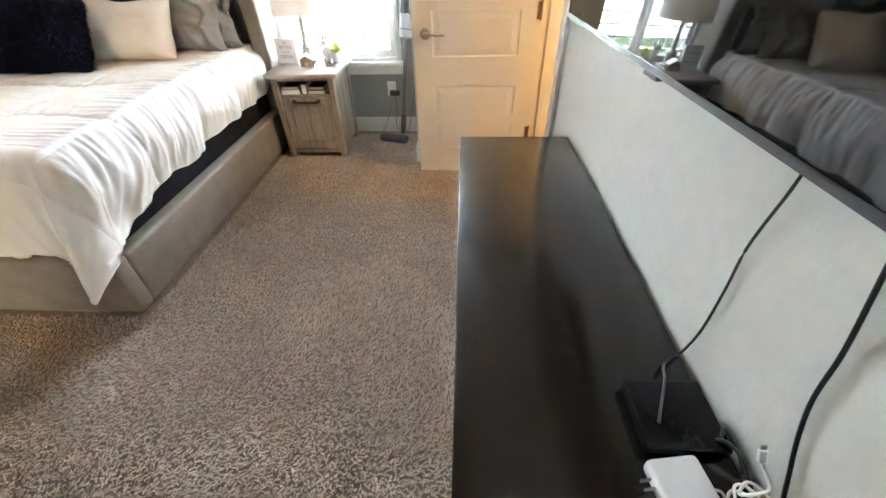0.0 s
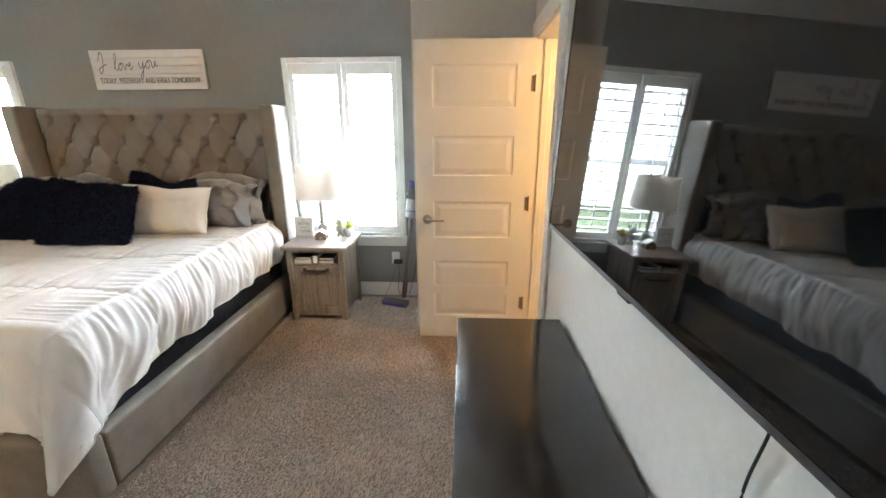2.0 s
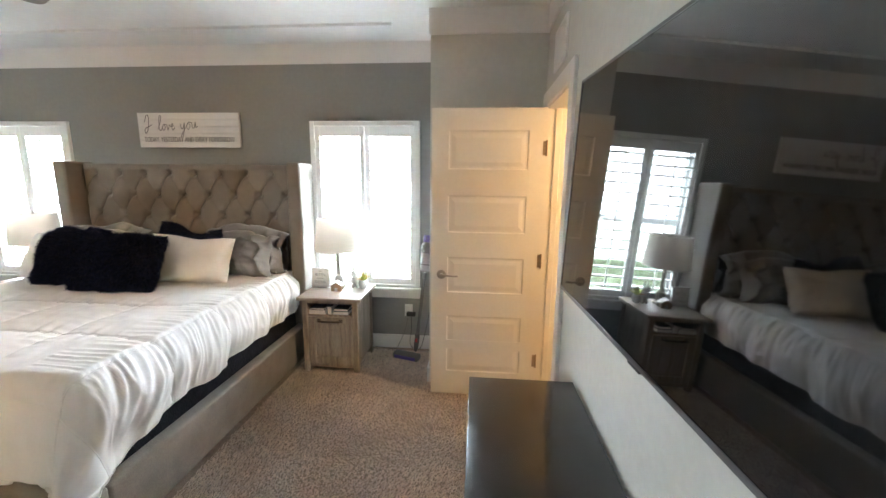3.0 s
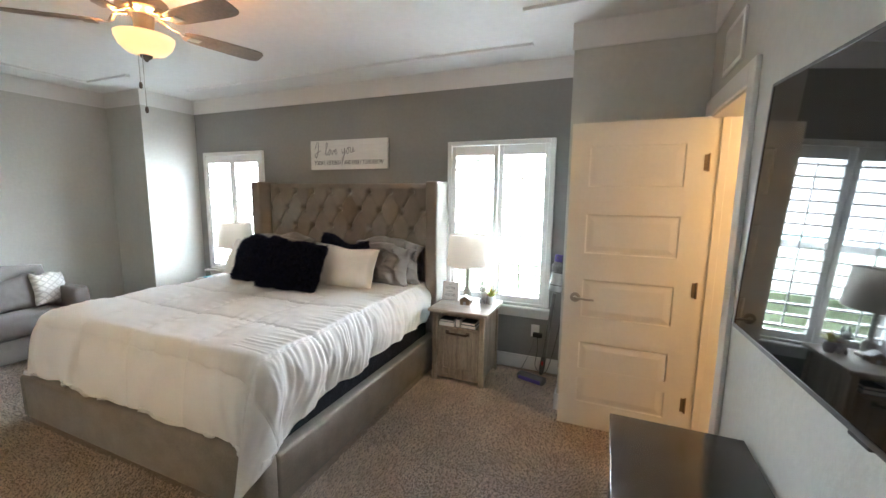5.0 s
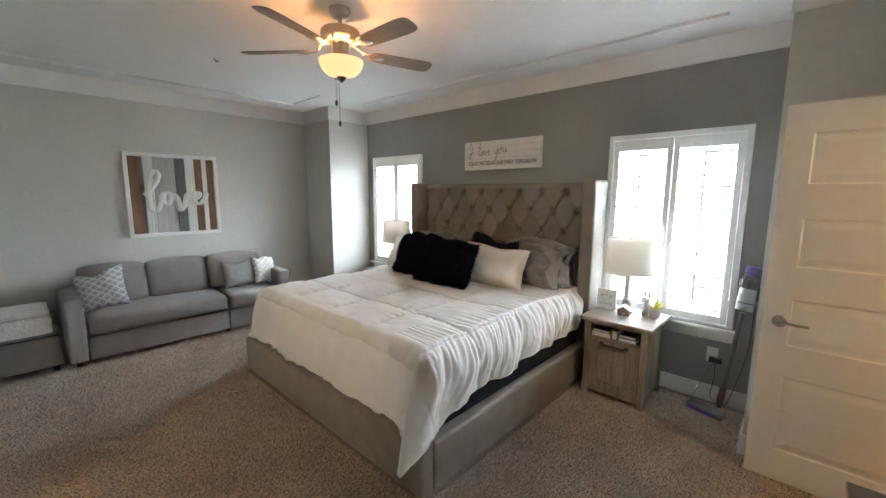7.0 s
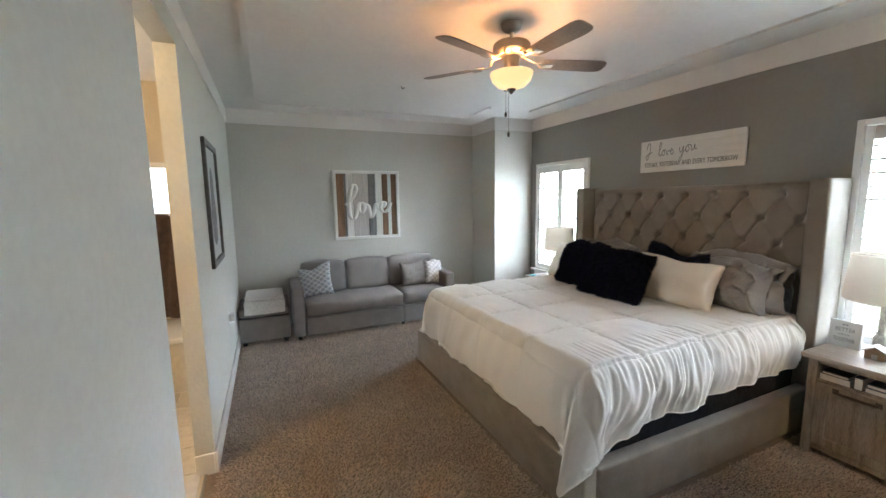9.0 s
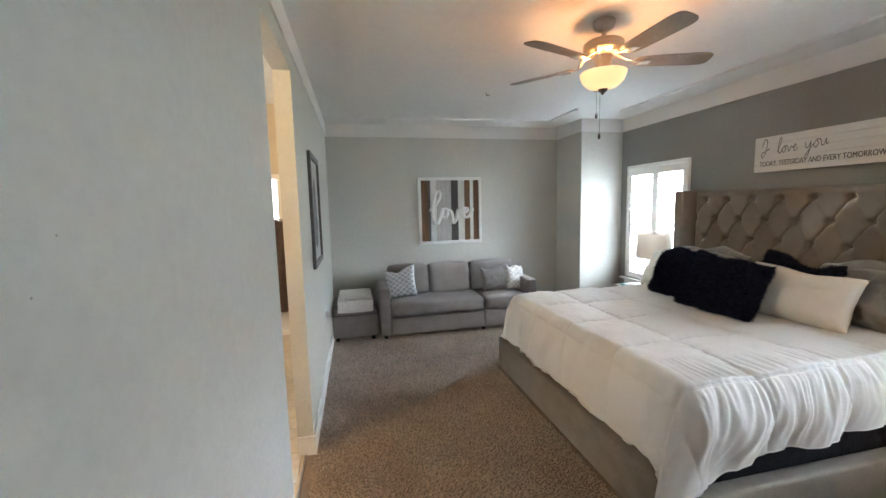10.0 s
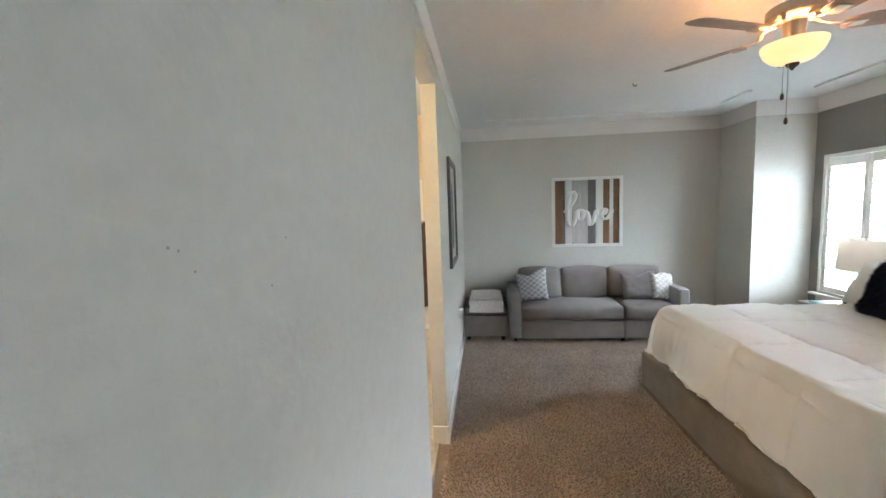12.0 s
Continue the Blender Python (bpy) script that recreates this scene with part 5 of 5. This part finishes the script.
def ottoman():
    o = thing("ottoman", (-5.45, -0.6, 0), "grey fabric storage ottoman beside the sofa", "ottoman")
    part("body", cushion_box(-5.74, -5.15, -0.862, -0.335, 0.055, 0.325, 0.012, 0.0), M_SOFA, o, smooth=60)
    part("lid", cushion_box(-5.745, -5.145, -0.866, -0.33, 0.328, 0.445, 0.035, 0.02), M_SOFA, o, "padded lift-off lid", smooth=60)
    for x in (-5.69, -5.20):
        for y in (-0.81, -0.385):
            part("foot", turned([(0, 0), (0.02, 0), (0.028, 0.055), (0, 0.056)], (x, y, 0), 12), M_BLACK, o)


ottoman()
bl = thing("folded_throw", (-5.42, -0.6, 0.455), "folded white fluffy throw blanket on the ottoman", "blanket")
for k in range(3):
    part("fold", cushion_box(-5.66 + 0.01 * k, -5.135 - 0.012 * k, -0.80 + 0.008 * k, -0.375 - 0.006 * k, 0.452 + 0.034 * k, 0.484 + 0.034 * k, 0.016, 0.008, k * 3.0), M_THROW, bl, smooth=60)
part("front_drop", cushion_box(-5.14, -5.118, -0.79, -0.38, 0.37, 0.50, 0.01, 0.004), M_THROW, bl, smooth=60)


# ---- ceiling fan ----
def ceiling_fan():
    x, y = -2.675, 0.995
    f = thing("ceiling_fan", (x, y, C), "brushed nickel five-blade ceiling fan with lit amber bowl", "ceiling fan")
    part("canopy", turned([(0, 2.70), (0.066, 2.70), (0.066, 2.685), (0.058, 2.66), (0.03, 2.642), (0, 2.641)], (x, y, 0)), M_NICKEL, f, smooth=40)
    part("downrod", turned([(0, 2.585), (0.013, 2.585), (0.013, 2.65), (0, 2.651)], (x, y, 0), 16), M_NICKEL, f)
    motor = part("motor_housing", turned([(0, 2.59), (0.03, 2.59), (0.07, 2.584), (0.108, 2.578), (0.118, 2.568), (0.119, 2.528), (0.112, 2.52), (0.085, 2.505), (0.06, 2.50), (0, 2.499)], (x, y, 0), 40), M_NICKEL, f, smooth=40)
    for k in range(26):
        a = 2 * math.pi * k / 26
        part("vent_rib", place(boxes((0.070, 0.108, -0.004, 0.004, -0.004, 0.004)), pose(x, y, 2.508, 0, 0, math.degrees(a)) @ pose(0, 0, 0, 0, -25)), M_BRONZE, motor)
    part("light_neck", turned([(0, 2.40), (0.045, 2.40), (0.046, 2.45), (0.052, 2.499), (0, 2.4995)], (x, y, 0), 24), M_NICKEL, f, smooth=40)
    bowl = turned([(0, 2.300), (0.045, 2.302), (0.09, 2.318), (0.12, 2.348), (0.134, 2.382), (0.136, 2.398), (0.131, 2.398), (0.128, 2.384), (0.11, 2.355), (0, 2.318)], (x, y, 0), 40)
    part("glass_bowl", bowl, M_BOWL, f, "glowing frosted amber glass bowl", smooth=40)
    part("finial", turned([(0, 2.268), (0.006, 2.27), (0.010, 2.278), (0.026, 2.290), (0.030, 2.3005), (0, 2.3006)], (x, y, 0), 20), M_BRONZE, f, smooth=50)
    blade = None
    for k in range(5):
        a = 2 + 72 * k
        if blade is None:
            bm = bmesh.new()
            rim = []
            for q in range(24):
                t = q / 24 * 2 * math.pi
                u = math.cos(t)
                u = math.copysign(abs(u) ** 0.35, u)
                w = math.copysign(abs(math.sin(t)) ** 0.5, math.sin(t))
                rim.append((0.41 + 0.225 * u, w * (0.060 + 0.008 * u)))
            top = [bm.verts.new((px, py, 0.003)) for px, py in rim]
            low = [bm.verts.new((px, py, -0.003)) for px, py in rim]
            bm.faces.new(top)
            bm.faces.new(low[::-1])
            for q in range(24):
                bm.faces.new((top[q], low[q], low[(q + 1) % 24], top[(q + 1) % 24]))
            bmesh.ops.recalc_face_normals(bm, faces=bm.faces)
            place(bm, pose(0, 0, 0, -12))
            place(bm, pose(x, y, 2.458))
            blade = part("blade", bm, M_BLADE, f, "grey-brown wooden blade", smooth=30)
            bm = tube(smooth_path([(0.075, 0, 0.045), (0.12, 0.02, 0.03), (0.16, -0.012, 0.002), (0.215, 0, 0.0), (0.26, 0.0, 0.004)], 5), [0.012] * 21, 8, 0.4)
            box(bm, 0.21, 0.275, -0.03, 0.03, -0.010, -0.005, bevel=0.002)
            arm = part("blade_iron", place(bm, pose(x, y, 2.458)), M_NICKEL, blade, "scrolled nickel blade bracket", smooth=40)
            first = (blade, arm)
            blade.rotation_euler = (0, 0, radians(a))
        else:
            o = new("blade", first[0].data)
            o.parent, o.rotation_euler = f, (0, 0, radians(a))
            o["label"] = first[0]["label"]
            r = new("blade_iron", first[1].data)
            r.parent = o
    for dx_, zl in ((-0.018, 2.16), (0.016, 2.03)):
        ch_ = part("pull_chain", tube([(x + dx_, y - 0.03, 2.31), (x + dx_, y - 0.03, zl)], 0.0018, 6), M_NICKEL, f)
        part("pull_knob", turned([(0, -0.035), (0.007, -0.03), (0.009, -0.015), (0.005, 0.0), (0, 0.001)], (x + dx_, y - 0.03, zl), 12), M_BRONZE, ch_, "dark wooden pull knob", smooth=60)


ceiling_fan()
hk = part("ceiling_hook", tube(smooth_path([(-4.24, 0.78, C), (-4.24, 0.78, C - 0.015), (-4.225, 0.79, C - 0.028), (-4.21, 0.80, C - 0.02)], 5), 0.004, 8), M_BRONZE, smooth=60)
tagged(hk, "small dark metal hook in the ceiling", "hook")


south = bpy.data.objects["wall_south"]
for x, z, r in ((-0.788, 1.563, 0.0016), (-0.927, 1.522, 0.0018), (-0.974, 1.585, 0.0016), (-0.757, 1.59, 0.002), (-0.769, 1.586, 0.0016)):
    part("nail_hole", place(turned([(0, 0), (r, 0), (r * 0.7, 0.0006), (0, 0.0007)], steps=8), pose(x, S + 0.0002, z, -90)), M_SILVER, south, "small grey scuff in the paint")


# ---- bathroom seen through the opening, added hall lamp ----
tub = thing("bathtub", (-4.5, -1.9, 0), "white built-in bathtub against the bathroom wall", "bathtub")
part("rim", boxes((-4.9, -4.22, -2.92, -1.06, 0.44, 0.49), bevel=0.015, seg=3), M_CERAMIC, tub, smooth=40)
part("apron", boxes((-4.88, -4.25, -2.9, -1.08, 0.0, 0.44)), M_TILE, tub)
tw = thing("bath_towel", (-4.83, -1.42, 0.52), "dark brown towel hanging on a wall bar", "towel")
bm = bmesh.new()
g = []
for j in range(31):
    row = []
    for i in range(41):
        yy, zz = -1.66 + 0.5 * i / 40, 1.50 - 0.98 * j / 30
        row.append(bm.verts.new((-4.83 + 0.018 * math.sin(yy * 42 + 2 * math.sin(zz * 3)) + 0.01 * noise.noise(Vector((yy * 6, zz * 6, 0))), yy, zz + 0.008 * math.sin(yy * 30))))
    g.append(row)
for j in range(30):
    for i in range(40):
        bm.faces.new((g[j][i], g[j][i + 1], g[j + 1][i + 1], g[j + 1][i]))
tob = part("cloth", bm, M_TOWEL, tw, smooth=180)
so = tob.modifiers.new("thick", "SOLIDIFY")
so.thickness = 0.012
part("towel_bar", tube([(-4.845, -1.72, 1.505), (-4.845, -1.10, 1.505)], 0.009, 12), M_NICKEL, tw, smooth=60)
part("bar_bracket", boxes((-4.899, -4.84, -1.125, -1.105, 1.49, 1.52)), M_NICKEL, tw)
part("bar_bracket", boxes((-4.899, -4.84, -1.715, -1.695, 1.49, 1.52)), M_NICKEL, tw)
bw = thing("window_3", (-4.95, -1.64, 1.45), "bright frosted bathroom window with white frame", "window")
bw["kind"] = "structure"
part("frame", boxes((-4.99, -4.89, -2.0, -1.95, 0.9, 1.98), (-4.99, -4.89, -1.33, -1.28, 0.9, 1.98), (-4.99, -4.89, -1.95, -1.33, 1.93, 1.98), (-4.99, -4.89, -1.95, -1.33, 0.9, 0.95)), M_WHITE, bw)
# the pane's own glow stands in for daylight from outside
part("frosted_pane", boxes((-4.97, -4.965, -1.95, -1.33, 0.95, 1.93)), glow("glowing_frosted_glass", (0.95, 0.98, 1.0), 3.0), bw, "frosted pane glowing in place of daylight")
cl_ = thing("bathroom_ceiling_lamp", (-2.35, -1.95, C), "round frosted ceiling lamp, switched on", "ceiling lamp")
part("rim", turned([(0, C - 0.03), (0.16, C - 0.03), (0.165, C), (0, C + 0.0005)], (-2.35, -1.95, 0)), M_NICKEL, cl_, smooth=40)
part("diffuser", turned([(0, C - 0.10), (0.06, C - 0.095), (0.12, C - 0.07), (0.15, C - 0.031), (0, C - 0.0305)], (-2.35, -1.95, 0)), M_BOWL, cl_, "lit frosted glass diffuser", smooth=40)
# fixture added for the hall's warm light, out of view from the bedroom
sc_ = thing("hall_lamp_stand_in", (1.45, 1.5, 2.02), "unseen frosted wall lamp, added for the hall's warm light", "wall lamp")
part("backplate", boxes((1.43, 1.449, 1.42, 1.58, 1.94, 2.10), bevel=0.006), M_NICKEL, sc_)
part("glass", turned([(0, -0.09), (0.035, -0.085), (0.05, -0.05), (0.05, 0.05), (0.035, 0.085), (0, 0.09)], (1.38, 1.5, 2.02), 20), M_BOWL, sc_, "lit frosted glass", smooth=60)

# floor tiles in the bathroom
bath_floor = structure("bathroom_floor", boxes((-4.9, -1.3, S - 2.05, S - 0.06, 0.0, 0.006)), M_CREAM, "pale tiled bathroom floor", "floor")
tile = None
for i in range(10):
    for j in range(6):
        tx, ty = -4.85 + i * 0.305, S - 0.07 - (j + 1) * 0.305
        if tile is None:
            tile, t0 = part("tile", boxes((tx, tx + 0.3, ty, ty + 0.3, 0.006, 0.012), bevel=0.002, seg=1), M_TILE, bath_floor), Vector((tx, ty, 0))
        else:
            o = new("tile", tile.data)
            o.parent, o.location = bath_floor, Vector((tx, ty, 0)) - t0
structure("threshold", boxes((OPA + 0.016, OPB - 0.016, S - 0.06, S - 0.045, 0.0, 0.012), bevel=0.003), M_NICKEL, "metal strip between carpet and tile", "trim")


# ---- carpet pile ----
def pile():
    rng = np.random.default_rng(11)
    pts = []
    for x0, x1, y0, y1, gap in ((-1.72, E, S + 0.02, 2.95, 0.0100), (-4.0, -1.72, S + 0.02, 0.77, 0.0112), (W + 0.02, -4.0, S + 0.02, 2.4, 0.0135)):
        gx, gy = np.meshgrid(np.arange(x0, x1, gap), np.arange(y0, y1, gap))
        q = np.stack([gx.ravel(), gy.ravel()], 1)
        pts.append(np.concatenate([q + rng.uniform(-0.6, 0.6, q.shape) * gap, np.full((len(q), 1), gap)], 1))
    p = np.concatenate(pts)
    keep = ~((p[:, 0] > -0.24) & (p[:, 1] < 1.16) & (p[:, 1] > -0.33))
    keep &= ~((p[:, 0] > -0.6) & (p[:, 1] > 2.40)) & (p[:, 0] < E - 0.02)
    p = p[keep]
    n = len(p)
    # the pile leans in slowly turning patches
    lean = np.sin(p[:, 0] * 2.3 + np.sin(p[:, 1] * 1.7) * 1.4) + 0.8 * np.sin(p[:, 1] * 3.1 + p[:, 0] * 1.3) + 0.6 * np.sin(p[:, 0] * 7.1 - p[:, 1] * 5.3)
    ang = lean * 0.9 + rng.normal(0, 0.75, n)
    ln, hgt, r = 0.021 * rng.uniform(0.4, 1.3, n), 0.013 * rng.uniform(0.6, 1.25, n), p[:, 2] * 0.40 * rng.uniform(0.7, 1.2, n)
    tip = np.stack([p[:, 0] + ln * np.cos(ang), p[:, 1] + ln * np.sin(ang), hgt * 0.85], 1)
    spin = rng.uniform(0, 2 * np.pi, n)
    v = np.empty((n, 7, 3))
    for k in range(3):
        a = spin + k * 2 * np.pi / 3
        v[:, k] = np.stack([p[:, 0] + r * np.cos(a), p[:, 1] + r * np.sin(a), np.full(n, -0.001)], 1)
        b = a + 0.5
        v[:, 3 + k] = np.stack([p[:, 0] + 0.55 * ln * np.cos(ang) + 0.8 * r * np.cos(b), p[:, 1] + 0.55 * ln * np.sin(ang) + 0.8 * r * np.sin(b), hgt * 0.95], 1)
    v[:, 6] = tip
    base = (np.arange(n) * 7)[:, None]
    f = []
    for k in range(3):
        l = (k + 1) % 3
        f += [base + np.array([[k, l, 3 + l]]), base + np.array([[k, 3 + l, 3 + k]]), base + np.array([[3 + k, 3 + l, 6]])]
    f = np.concatenate(f)
    me = bpy.data.meshes.new("carpet_pile")
    me.vertices.add(n * 7)
    me.vertices.foreach_set("co", v.ravel())
    me.loops.add(len(f) * 3)
    me.loops.foreach_set("vertex_index", f.ravel().astype(np.int32))
    me.polygons.add(len(f))
    me.polygons.foreach_set("loop_start", np.arange(0, len(f) * 3, 3, dtype=np.int32))
    me.update(calc_edges=True)
    me.validate()
    me.materials.append(M_PILE)
    ob = new("carpet_pile", me)
    return tagged(ob, "twisted greige cut-pile carpet tufts", "carpet", kind="stuff")


def pile_material():
    m = bpy.data.materials.new("twisted_carpet_yarn")
    m.use_nodes = True
    n, l = m.node_tree.nodes, m.node_tree.links
    p, geo, ramp = n["Principled BSDF"], n.new("ShaderNodeNewGeometry"), n.new("ShaderNodeValToRGB")
    tc, ns, add = n.new("ShaderNodeTexCoord"), n.new("ShaderNodeTexNoise"), n.new("ShaderNodeMath")
    l.new(tc.outputs["Object"], ns.inputs[0])
    ns.inputs["Scale"].default_value, ns.inputs["Detail"].default_value = 26.0, 4.0
    add.operation = "MULTIPLY_ADD"
    l.new(geo.outputs["Random Per Island"], add.inputs[0])
    add.inputs[1].default_value = 0.38
    sub = n.new("ShaderNodeMapRange")
    sub.inputs["From Min"].default_value, sub.inputs["From Max"].default_value, sub.inputs["To Max"].default_value = 0.31, 0.69, 0.34
    l.new(ns.outputs["Fac"], sub.inputs[0])
    broad, sum_ = n.new("ShaderNodeTexNoise"), n.new("ShaderNodeMath")
    broad.inputs["Scale"].default_value, broad.inputs["Detail"].default_value = 4.5, 2.0
    l.new(tc.outputs["Object"], broad.inputs[0])
    sum_.operation = "MULTIPLY_ADD"
    l.new(broad.outputs["Fac"], sum_.inputs[0])
    sum_.inputs[1].default_value = 0.72
    l.new(sub.outputs[0], sum_.inputs[2])
    l.new(sum_.outputs[0], add.inputs[2])
    l.new(add.outputs[0], ramp.inputs[0])
    cr = ramp.color_ramp
    cr.elements[0].color, cr.elements[1].color = (0.17, 0.128, 0.098, 1), (0.80, 0.66, 0.54, 1)
    e = cr.elements.new(0.45)
    e.color = (0.515, 0.405, 0.325, 1)
    l.new(ramp.outputs[0], p.inputs["Base Color"])
    p.inputs["Roughness"].default_value, p.inputs["Specular IOR Level"].default_value, p.inputs["Sheen Weight"].default_value = 0.9, 0.15, 0.2
    return m


M_PILE = pile_material()
pile()
